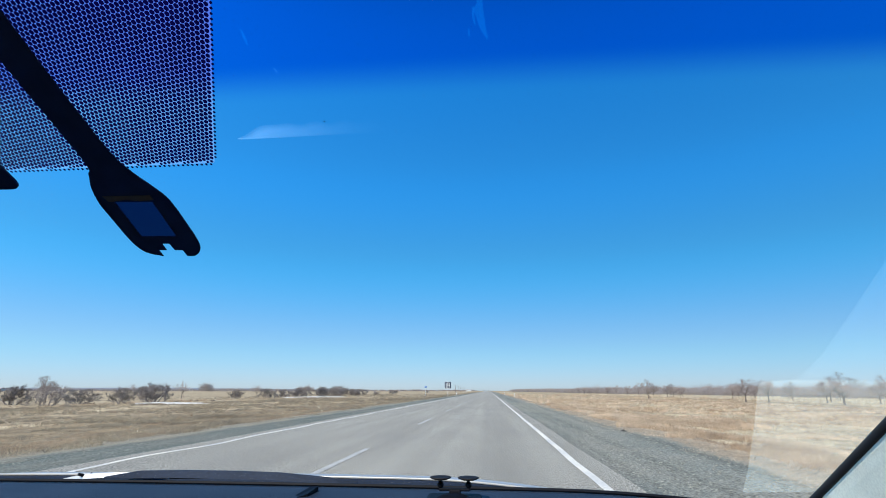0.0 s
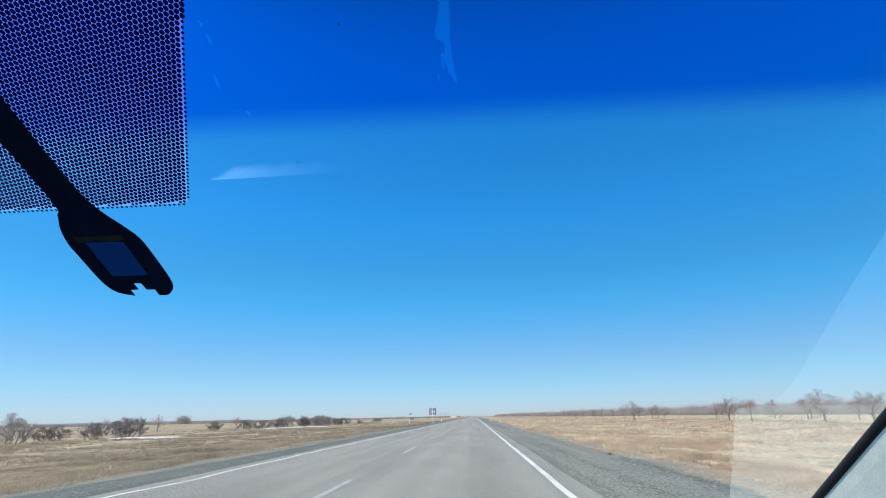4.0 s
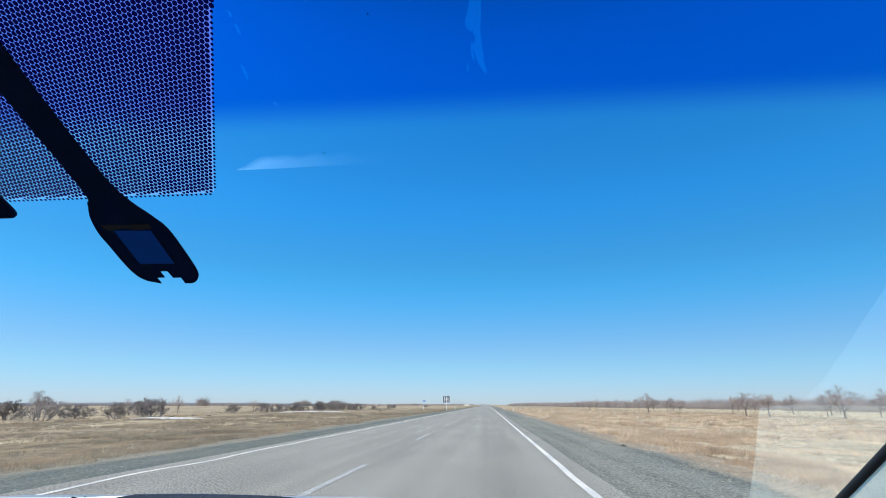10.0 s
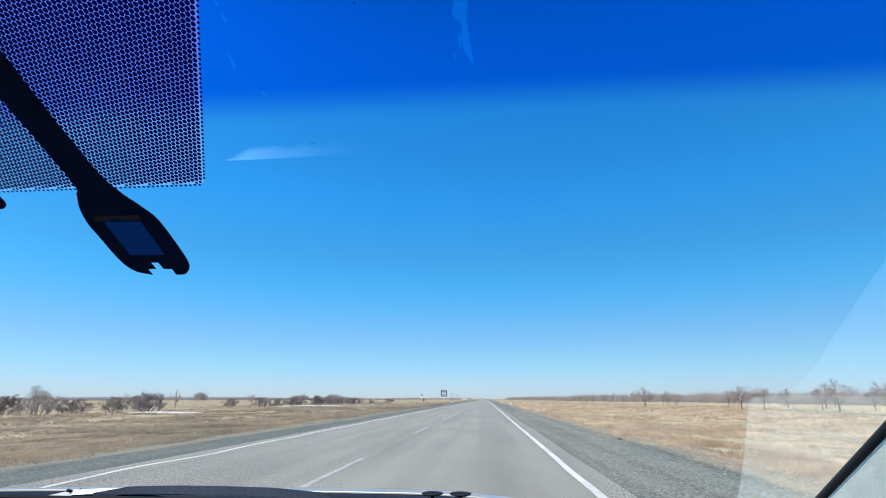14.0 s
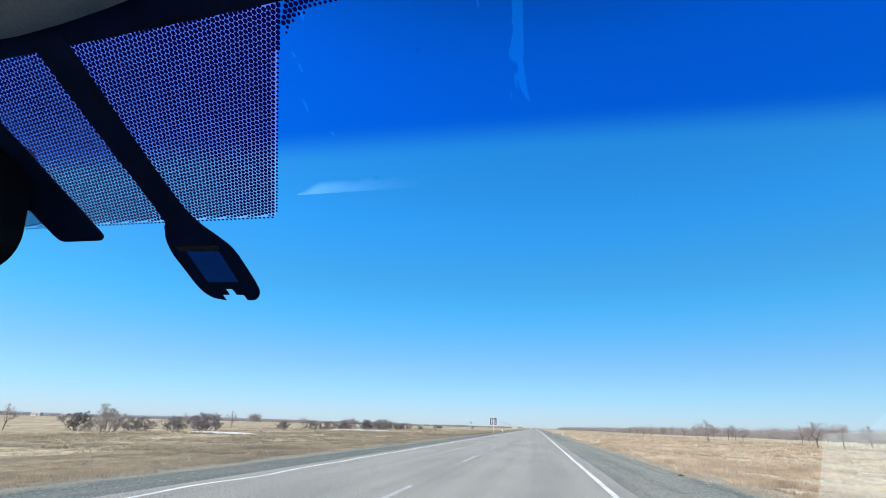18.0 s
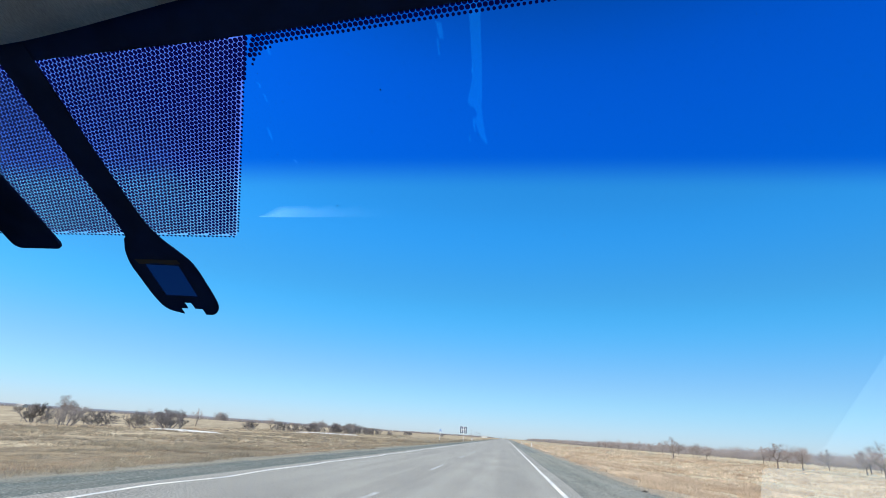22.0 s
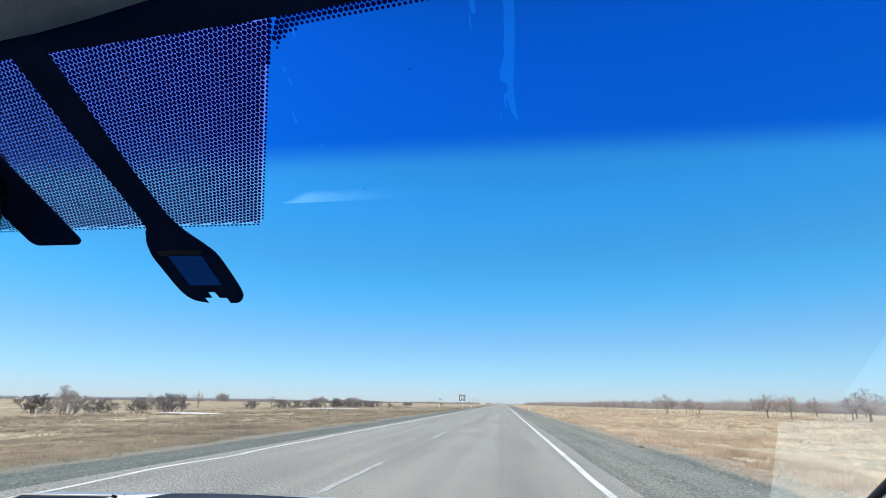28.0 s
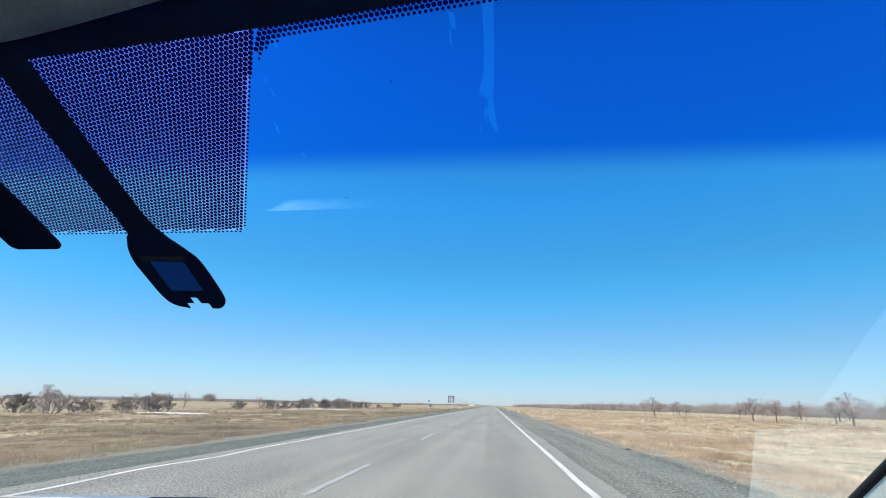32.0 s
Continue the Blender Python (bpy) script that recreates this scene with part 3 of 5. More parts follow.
def run(name, rows, u0, v0, label, ragged=0.0008):
    """A long streak of pale film: rows of height on the glass and of its two edges."""
    left, right = curve([(u0 + a, v0 + v) for v, a, b in rows], 3), curve([(u0 + b, v0 + v) for v, a, b in rows], 3)
    return film(name, left + right[::-1], M_STREAK, label, ragged)


# a streaky reflection in the windscreen, painted as film on the pane
label = "pale reflection painted as a streak in the shade band"
run("pale_streak", [(-0.095, -0.0030, 0.0052), (-0.055, -0.0016, 0.0056), (-0.032, -0.0012, 0.0058), (-0.022, -0.0014, 0.0057), (-0.013, -0.0034, 0.0056),
              (-0.005, -0.0052, 0.0052), (-0.001, -0.0030, 0.0048), (0.000, 0.0000, 0.0047)], 0.0415, -0.235, label, 0.0005)
run("pale_streak", [(0.000, 0.0001, 0.0048), (0.005, 0.0014, 0.0052), (0.010, -0.0006, 0.0058), (0.016, 0.0012, 0.0066), (0.023, 0.0036, 0.0074), (0.028, 0.0064, 0.0087),
              (0.030, 0.0076, 0.0084)], 0.0415, -0.2349, label, 0.0006)
run("pale_streak", [(0.000, -0.0007, 0.0007), (0.006, -0.0009, 0.0006), (0.012, 0.0004, 0.0012)], 0.0405, -0.227, label, 0.0004)
run("pale_streak", [(0.000, -0.0004, 0.0005), (0.005, -0.0006, 0.0005)], 0.0370, -0.2125, label, 0.0003)
run("pale_streak", [(0.000, -0.0008, 0.0008), (0.0035, -0.0003, 0.0005)], 0.0402, -0.2645, "bright spot of the reflection painted on the glass", 0.0003)
for u, v, w, h in ((-0.1050, -0.284, 0.0016, 0.006), (-0.1200, -0.256, 0.0012, 0.0025), (-0.1180, -0.246, 0.0012, 0.0035), (-0.1240, -0.216, 0.0013, 0.006),
                   (-0.1090, -0.190, 0.0012, 0.0018), (0.0195, -0.291, 0.0026, 0.006), (0.0178, -0.280, 0.0008, 0.006)):
    film("pale_streak", [(u - w, v - h), (u + w * 0.6, v - h * 0.8), (u + w, v + h), (u - w * 0.2, v + h * 0.9)], M_STREAK, "small pale streak on the glass", 0.0008)
M_GLARE = film_material("thin_glare_film", (0.70, 0.95, 1.0), 0.040, (-0.140, -0.020))
# reflected glare painted as film: a blunt upper edge over a straight lower one, laid in three thin coats
for grow in (0.0, 0.35, 0.7):
    us = [-0.160 + 0.006 * k for k in range(24)]
    top = [-0.1325 - (0.0115 - 0.006 * grow) * smoothstep(-0.162 + 0.012 * grow, -0.132, u) - 0.0015 * math.sin(u * 260) * smoothstep(-0.13, -0.10, u) for u in us]
    low = [-0.1315 - 0.0012 * smoothstep(-0.15, -0.05, u) for u in us]
    film("glare_streak", list(zip(us, top)) + list(zip(us, low))[::-1], M_GLARE, "thin pale glare painted on the glass below the shade band")

# headliner: a soft front edge that hangs lower round the middle, then the roof lining
def liner_edge(u):
    return -0.333 + 0.040 * smoothstep(-0.03, -0.36, u) - 0.040 * smoothstep(-0.45, -0.80, u) if u < -0.03 else -0.333


def headliner():
    bm = bmesh.new()
    cols = [-1.2 + 0.04 * k for k in range(45)]
    rows = []
    inv = GLASS
    for u in cols:
        e = liner_edge(u)
        pts = [inv @ Vector((u, e, -0.003)), inv @ Vector((u, e + 0.001, -0.010)), inv @ Vector((u, e - 0.012, -0.020)),
               inv @ Vector((u, e - 0.06, -0.032)), Vector((u, 0.08, 1.535)), Vector((u, -0.4, 1.56)), Vector((u, -1.9, 1.55))]
        rows.append([bm.verts.new(p) for p in pts])
    for a, b in zip(rows, rows[1:]):
        for i in range(len(a) - 1):
            bm.faces.new((a[i], b[i], b[i + 1], a[i + 1]))
    bmesh.ops.recalc_face_normals(bm, faces=bm.faces[:])
    return bm


in_car(part("headliner", headliner(), M_LINER, car, "grey woven cloth headliner", smooth=True))

# rear-view mirror, seen nearly edge-on at its end
def rounded(w, h, r, n=6):
    """The outline of a rectangle with rounded corners."""
    pts = []
    for cx, cy, a0 in ((w - r, h - r, 0), (-w + r, h - r, 90), (-w + r, -h + r, 180), (w - r, -h + r, 270)):
        pts += [(cx + r * math.cos(radians(a0 + 90 * k / n)), cy + r * math.sin(radians(a0 + 90 * k / n))) for k in range(n + 1)]
    return pts


mirror = in_car(part("rear_view_mirror", plate(rounded(0.125, 0.062, 0.028), -0.014, 0.020), M_PLASTIC, car, "black rear-view mirror housing"))
mirror.matrix_basis = pose(-0.532, 0.40, 1.378, 90, 0, -6) @ pose(0, 0, 0, 0, 0, 9)
part("mirror_pane", plate(rounded(0.110, 0.050, 0.024), 0.0202, 0.0215), M_PLASTIC, mirror, "dark dimmed mirror face")
bm = bmesh.new()
tube(bm, (0.0, 0.01, -0.01), (0.02, 0.075, -0.05), 0.012, 0.014, 10)
part("mirror_arm", bm, M_PLASTIC, mirror)


# windscreen pillars: a rubber seal and a pale trim
def pillar(sign):
    def at(u, v, n):
        x = u if sign > 0 else 2 * CAR_X - u
        return GLASS @ Vector((x, v, n))
    seal, trim = bmesh.new(), bmesh.new()
    vs = [-0.46 + 0.08 * k for k in range(16)]
    for bm, prof in ((seal, [(0.0, 0.002), (-0.001, -0.004), (0.000, -0.009), (0.005, -0.011), (0.012, -0.006), (0.012, 0.004)]),
                     (trim, [(0.004, -0.009), (0.007, -0.030), (0.014, -0.060), (0.024, -0.110), (0.040, -0.150), (0.050, -0.165), (0.058, -0.15), (0.060, 0.0), (0.03, 0.006)])):
        rings = [[bm.verts.new(at(screen_edge(v) + du, v, n)) for du, n in prof] for v in vs]
        for a, b in zip(rings, rings[1:]):
            for i in range(len(prof)):
                j = (i + 1) % len(prof)
                bm.faces.new((a[i], a[j], b[j], b[i]))
        bm.faces.new(rings[0])
        bm.faces.new(rings[-1][::-1])
        bmesh.ops.recalc_face_normals(bm, faces=bm.faces[:])
    t = in_car(part("pillar_trim", trim, M_TRIM, car, "pale grey windscreen pillar trim", smooth=False))
    s = in_car(part("pillar_seal", seal, M_RUBBER, car, "ribbed black rubber windscreen seal", smooth=True))


pillar(1)
pillar(-1)


# dashboard, bonnet and wiper
def dash_top(x):
    k = x - CAR_X
    return 1.037 - 0.045 * smoothstep(0.15, 0.95, x) - 0.006 * k * k


def dashboard():
    bm = bmesh.new()
    rings = []
    for k in range(37):
        x = -1.24 + 0.05 * k
        z = dash_top(x)
        pts = [(1.10, z - 0.05), (1.06, z - 0.006), (1.00, z), (0.90, z - 0.004), (0.80, z - 0.02), (0.70, z - 0.05), (0.64, z - 0.10), (0.66, z - 0.35),
               (0.72, z - 0.60), (1.10, z - 0.60)]
        rings.append([bm.verts.new((x, y, zz)) for y, zz in pts])
    for a, b in zip(rings, rings[1:]):
        for i in range(len(a)):
            j = (i + 1) % len(a)
            bm.faces.new((a[i], b[i], b[j], a[j]))
    bm.faces.new(rings[0])
    bm.faces.new(rings[-1][::-1])
    bmesh.ops.recalc_face_normals(bm, faces=bm.faces[:])
    return bm


in_car(part("dashboard", dashboard(), M_DASHTOP, car, "dark blue-grey moulded dashboard top", smooth=True))


# moulded fin, demister slot and seam on the dashboard top
bm = bmesh.new()
fin = [(-0.285, 0.925), (-0.252, 0.945), (-0.248, 0.985), (-0.262, 0.985)]
low = [bm.verts.new((x, y, dash_top(x) - 0.012)) for x, y in fin]
top = [bm.verts.new((x, y, dash_top(x) + dz)) for (x, y), dz in zip(fin, (-0.008, 0.002, 0.007, 0.006))]
for k in range(4):
    bm.faces.new((low[k], low[(k + 1) % 4], top[(k + 1) % 4], top[k]))
bm.faces.new(top)
bm.faces.new(low[::-1])
bmesh.ops.recalc_face_normals(bm, faces=bm.faces[:])
in_car(part("dash_fin", bm, M_PLASTIC, car, "small black pointed fin on the dashboard"))
bm = bmesh.new()
rings = []
for k in range(37):
    x = -1.2 + 0.05 * k
    rings.append([bm.verts.new((x, 1.035 + 0.0035 * math.cos(q * math.pi / 3), dash_top(x) + 0.0005 + 0.0035 * math.sin(q * math.pi / 3))) for q in range(6)])
for a, b in zip(rings, rings[1:]):
    for q in range(6):
        bm.faces.new((a[q], b[q], b[(q + 1) % 6], a[(q + 1) % 6]))
in_car(part("dash_seal", bm, M_PLASTIC, car, "black rubber seal along the foot of the windscreen"))


def bonnet_height(x, y):
    k = x - CAR_X
    return 1.0315 - 0.014 * k * k - 0.050 * smoothstep(-0.1, 0.6, x) - 0.12 * (y - 1.17) - 0.16 * max(0, y - 1.40) - 0.20 * smoothstep(0.72, 0.95, abs(k))


def bonnet():
    bm = bmesh.new()
    xs = [CAR_X - 0.92 + 0.04 * k for k in range(47)]
    ys = [1.17, 1.175, 1.2, 1.3, 1.45, 1.6, 1.8, 2.0, 2.15, 2.22]
    grid = [[bm.verts.new((x, y, bonnet_height(x, y))) for x in xs] for y in ys]
    low = [bm.verts.new((x, 1.172, bonnet_height(x, 1.17) - 0.004)) for x in xs]
    nose = [bm.verts.new((x, 2.28, 0.55)) for x in xs]
    rows = [low] + grid + [nose]
    for a, b in zip(rows, rows[1:]):
        for i in range(len(xs) - 1):
            bm.faces.new((a[i], a[i + 1], b[i + 1], b[i]))
    return bm


bm = bmesh.new()
xs = [CAR_X - 0.88 + 0.04 * k for k in range(45)]
rows = [[bm.verts.new((x, y, min(bonnet_height(x, 1.17) - dz, 1.034))) for x in xs] for y, dz in ((1.176, 0.0045), (1.168, 0.006), (1.166, 0.020), (1.168, 0.06))]
for a, b in zip(rows, rows[1:]):
    for k in range(len(xs) - 1):
        bm.faces.new((a[k], a[k + 1], b[k + 1], b[k]))
in_car(part("cowl", bm, M_COWL, car, "slate plastic cowl below the bonnet's edge"))
in_car(part("bonnet", bonnet(), M_PAINT, car, "silver metallic bonnet", smooth=True))


def wiper(x0, x1, y):
    """A parked wiper along the foot of the glass: a flat silver arm that runs into a dark blade."""
    w = empty("wiper")
    w.parent = car
    in_car(w)

    def z(yy, lift):
        return GLASS_O.z - (yy - GLASS_O.y) * math.tan(RAKE) + lift + 0.003
    arm = bmesh.new()
    rings = []
    for f, half, lift in ((0.02, 0.002, 0.004), (0.10, 0.012, 0.014), (0.14, 0.018, 0.018), (0.20, 0.020, 0.020), (0.30, 0.016, 0.021), (0.40, 0.008, 0.019)):
        x, yy = x0 + (x1 - x0) * f, y + 0.02 - 0.03 * f
        rings.append([arm.verts.new(p) for p in ((x, yy - half, z(yy, lift - 0.006)), (x, yy + half, z(yy, lift - 0.012)),
                                                 (x, yy + half * 0.7, z(yy, lift)), (x, yy - half * 0.7, z(yy, lift + 0.003)))])
    for a, b in zip(rings, rings[1:]):
        for i in range(4):
            arm.faces.new((a[i], a[(i + 1) % 4], b[(i + 1) % 4], b[i]))
    arm.faces.new(rings[0])
    arm.faces.new(rings[-1][::-1])
    bmesh.ops.recalc_face_normals(arm, faces=arm.faces[:])
    part("wiper_arm", arm, M_ARM, w, "flat silver wiper arm")
    for f in (0.15, 0.36):
        x, yy = x0 + (x1 - x0) * f, y + 0.01
        b = bmesh.new()
        bmesh.ops.create_uvsphere(b, u_segments=8, v_segments=5, radius=0.0022, matrix=Matrix.Translation((x, yy - 0.004, z(yy, 0.018))))
        part("rivet", b, M_RUBBER, w)
    clip = bmesh.new()
    cx = x0 + (x1 - x0) * 0.125
    tube(clip, (cx - 0.004, y - 0.004, z(y - 0.004, 0.010)), (cx + 0.010, y + 0.022, z(y + 0.022, 0.014)), 0.003, 0.003, 8)
    part("hinge_clip", clip, M_RUBBER, w, "black hinge clip across the arm")
    blade = bmesh.new()
    # flat dark cover that widens behind the arm and tapers to a point
    rings = []
    for f, half, lift in ((0.21, 0.002, 0.004), (0.32, 0.012, 0.0165), (0.46, 0.014, 0.0185), (0.62, 0.014, 0.018), (0.76, 0.011, 0.0165), (0.90, 0.007, 0.010), (1.0, 0.003, 0.002)):
        x, yy = x0 + (x1 - x0) * f, y - 0.006 - 0.006 * f
        rings.append([blade.verts.new(p) for p in ((x, yy - half, z(yy, lift - 0.012)), (x, yy + half, z(yy, lift - 0.014)),
                                                   (x, yy + half * 0.7, z(yy, lift)), (x, yy - half * 0.4, z(yy, lift + 0.001)))])
    for a, b in zip(rings, rings[1:]):
        for i in range(4):
            blade.faces.new((a[i], a[(i + 1) % 4], b[(i + 1) % 4], b[i]))
    blade.faces.new(rings[0])
    blade.faces.new(rings[-1][::-1])
    bmesh.ops.recalc_face_normals(blade, faces=blade.faces[:])
    part("wiper_blade", blade, M_BLADE, w, "dark slate wiper blade cover")
    lip = bmesh.new()
    tube(lip, (x0 + (x1 - x0) * 0.40, y + 0.016, z(y + 0.016, 0.014)), (x0 + (x1 - x0) * 0.82, y + 0.006, z(y + 0.006, 0.016)), 0.0025, 0.0025, 6)
    part("rubber_lip", lip, M_RUBBER, w, "thin black rubber lip")
    return w


M_ARM = material("silver_wiper_paint", (0.68, 0.69, 0.70), 0.45, metal=0.2, scale=10)
wiper(-0.885, -0.215, 1.135)

# body, doors and wheels
bm = boxed(CAR_X - 0.96, CAR_X + 0.96, -2.3, 2.26, 0.30, 0.74, 0.08)
in_car(part("body", bm, M_PAINT, car, smooth=False))
bm = boxed(CAR_X - 0.90, CAR_X + 0.90, 2.22, 2.34, 0.32, 0.62, 0.05)
in_car(part("front_bumper", bm, M_PAINT, car))


def side(sx, x0, x1, y0, y1, z0, z1, bevel=0.015):
    return boxed(min(CAR_X + sx * x0, CAR_X + sx * x1), max(CAR_X + sx * x0, CAR_X + sx * x1), y0, y1, z0, z1, bevel)


for sx in (-1, 1):
    # wing from the windscreen's foot to the nose, then two doors with panes
    bm = bmesh.new()
    rings = []
    for y in (1.12, 1.3, 1.6, 1.9, 2.15, 2.26):
        h = min(bonnet_height(CAR_X + 0.88, max(y, 1.17)) - 0.006, 0.97) - (0.06 if y > 2.2 else 0)
        rings.append([bm.verts.new((CAR_X + sx * x, y, z)) for x, z in ((0.80, 0.70), (0.97, 0.70), (0.975, h - 0.10), (0.955, h - 0.03), (0.90, h), (0.80, h))])
    for a, b in zip(rings, rings[1:]):
        for k in range(6):
            bm.faces.new((a[k], a[(k + 1) % 6], b[(k + 1) % 6], b[k]))
    bm.faces.new(rings[0])
    bm.faces.new(rings[-1][::-1])
    bmesh.ops.recalc_face_normals(bm, faces=bm.faces[:])
    in_car(part("wing", bm, M_PAINT, car))
    for y0, y1 in ((-0.50, 1.10), (-1.60, -0.51)):
        door = in_car(part("door_panel", side(sx, 0.93, 0.975, y0, y1, 0.42, 0.985), M_PAINT, car))
        part("door_handle", side(sx, 0.975, 0.995, y0 + 0.10, y0 + 0.26, 0.86, 0.89, 0.006), M_PAINT, door)
        bm = bmesh.new()
        top = (y0 + 0.06, 0.28 if y1 > 0 else y1 - 0.04)
        pts = ((y0 + 0.06, 0.985), ((0.98 if y1 > 0 else y1 - 0.04), 0.985), (top[1], 1.50), (top[0], 1.50))
        bm.faces.new([bm.verts.new((CAR_X + sx * (0.945 - 0.05 * (z - 0.985)), y, z)) for y, z in pts])
        glass = part("side_window", bm, M_PANE, door)
        glass.visible_shadow = False
    in_car(part("rear_wing", side(sx, 0.90, 0.975, -2.28, -1.61, 0.70, 0.985), M_PAINT, car))
    in_car(part("roof_rail", side(sx, 0.84, 0.95, -2.0, 0.02, 1.50, 1.60, 0.02), M_PAINT, car))
    for y in (-0.55, -1.95):
        in_car(part("side_pillar", side(sx, 0.88, 0.94, y, y + 0.10, 0.98, 1.52, 0.01), M_PAINT, car))
    for y in (1.45, -1.35):
        wheel = empty("wheel", CAR_X + sx * 0.86, y, 0.335)
        wheel.parent = car
        in_car(wheel)
        for nm, r, w, mat in (("tyre", 0.335, 0.11, M_RUBBER), ("rim", 0.21, 0.115, M_STEEL)):
            bm = bmesh.new()
            bmesh.ops.create_cone(bm, cap_ends=True, segments=32, radius1=r, radius2=r, depth=2 * w, matrix=Matrix.Rotation(math.pi / 2, 4, "Y"))
            bmesh.ops.bevel(bm, geom=[e for e in bm.edges if abs(e.verts[0].co.x - e.verts[1].co.x) < 1e-4], offset=0.02, segments=2, affect="EDGES")
            part(nm, bm, mat, wheel, smooth=False)
bm = boxed(CAR_X - 0.95, CAR_X + 0.95, -2.1, 0.10, 1.585, 1.62, 0.015)
in_car(part("roof", bm, M_PAINT, car))
in_car(part("tailgate", boxed(CAR_X - 0.94, CAR_X + 0.94, -2.28, -2.20, 0.70, 0.99, 0.02), M_PAINT, car))
for sx in (-1, 1):
    # inner linings of the doors, pale and plain: unseen, added to bounce light inside
    in_car(part("door_lining", side(sx, 0.905, 0.928, -1.6, 1.05, 0.50, 0.975, 0.006), M_LINER, car))
    bm = bmesh.new()
    tube(bm, (CAR_X + sx * 0.90, -2.22, 0.98), (CAR_X + sx * 0.86, -1.95, 1.54), 0.035, 0.035, 8)
    in_car(part("rear_pillar", bm, M_PAINT, car))
bm = bmesh.new()
bm.faces.new([bm.verts.new(p) for p in ((CAR_X - 0.88, -2.23, 0.99), (CAR_X + 0.88, -2.23, 0.99), (CAR_X + 0.84, -1.98, 1.55), (CAR_X - 0.84, -1.98, 1.55))])
in_car(part("rear_window", bm, M_PANE, car)).visible_shadow = False
# unseen pale floor, added to bounce light up to the pillar trim
in_car(part("cabin_floor", boxed(CAR_X - 0.90, CAR_X + 0.90, -2.2, 0.70, 0.742, 0.76), M_LINER, car))

# double suction holder on the dashboard
holder = tagged(empty("phone_holder", -0.02, 0.93, dash_top(-0.02) - 0.006), "black double suction-cup holder standing on the dashboard", "phone holder")
bm = boxed(-0.036, 0.050, -0.05, 0.03, -0.006, 0.012, 0.006)
part("base", bm, M_PLASTIC, holder, smooth=False)
bm = boxed(-0.016, 0.032, -0.004, 0.004, 0.0195, 0.0240, 0.0015)
part("bridge", bm, M_PLASTIC, holder)
bm = boxed(0.000, 0.018, -0.006, 0.004, 0.008, 0.022, 0.002)
part("neck", bm, M_PLASTIC, holder)
bm = bmesh.new()
bmesh.ops.create_uvsphere(bm, u_segments=24, v_segments=12, radius=0.030, matrix=Matrix.Translation((0.008, -0.012, 0.0)) @ Matrix.Diagonal((1.25, 1, 0.62, 1)))
part("swivel", bm, M_PLASTIC, holder, "glossy black domed swivel", smooth=True)
for cx in (-0.014, 0.030):
    bm = bmesh.new()
    tube(bm, (cx, 0, 0.020), (cx, 0.002, 0.036), 0.0030, 0.0022, 10)
    bmesh.ops.create_uvsphere(bm, u_segments=12, v_segments=8, radius=0.0052, matrix=Matrix.Translation((cx, 0.0, 0.0285)))
    part("stalk", bm, M_PLASTIC, holder)
    bm = bmesh.new()
    rings = []
    for r, z in ((0.004, 0.0350), (0.010, 0.0357), (0.0160, 0.0378), (0.0172, 0.0392), (0.0150, 0.0400), (0.004, 0.0385)):
        rings.append([bm.verts.new((cx + r * math.cos(t), r * math.sin(t), z)) for t in (2 * math.pi * q / 24 for q in range(24))])
    for a, b in zip(rings, rings[1:]):
        for i in range(24):
            bm.faces.new((a[i], a[(i + 1) % 24], b[(i + 1) % 24], b[i]))
    bm.faces.new(rings[0][::-1])
    bm.faces.new(rings[-1])
    part("suction_cup", bm, M_RUBBER, holder, "black rubber suction cup", smooth=True)


# ---------------------------------------------------------------- bare trees and bushes
def branches(rng, start, heading, length, radius, depth, sticks, spread, bend):
    """Grow a limb in short bent pieces and let it fork; sticks collects (p, q, r0, r1, depth)."""
    p, h = Vector(start), Vector(heading).normalized()
    pieces = 3 if depth > 1 else 2
    for k in range(pieces):
        h = (h + Vector((rng.uniform(-1, 1), rng.uniform(-1, 1), rng.uniform(-0.5, 0.8))) * bend).normalized()
        q = p + h * (length / pieces)
        r0, r1 = radius * (1 - 0.3 * k / pieces), radius * (1 - 0.3 * (k + 1) / pieces)
        sticks.append((p.copy(), q.copy(), r0, r1, depth))
        if depth > 0 and k > 0:
            for _ in range(1 if depth > 1 else 2):
                side = Vector((rng.uniform(-1, 1), rng.uniform(-1, 1), rng.uniform(-0.15, 0.7))).normalized()
                branches(rng, q, h * 0.55 + side * spread, length * rng.uniform(0.5, 0.75), r1 * 0.6, depth - 1, sticks, spread, bend)
        p = q
    if depth > 0:
        for _ in range(2):
            side = Vector((rng.uniform(-1, 1), rng.uniform(-1, 1), rng.uniform(0, 0.6))).normalized()
            branches(rng, p, h + side * spread * 0.7, length * rng.uniform(0.55, 0.75), radius * 0.55, depth - 1, sticks, spread, bend)


def stick_mesh(sticks, keep, least):
    bm = bmesh.new()
    for p, q, r0, r1, d in sticks:
        if keep(d):
            tube(bm, p, q, max(r0, least), max(r1, least), 5 if d >= 3 else 3, caps=False)
    return bm


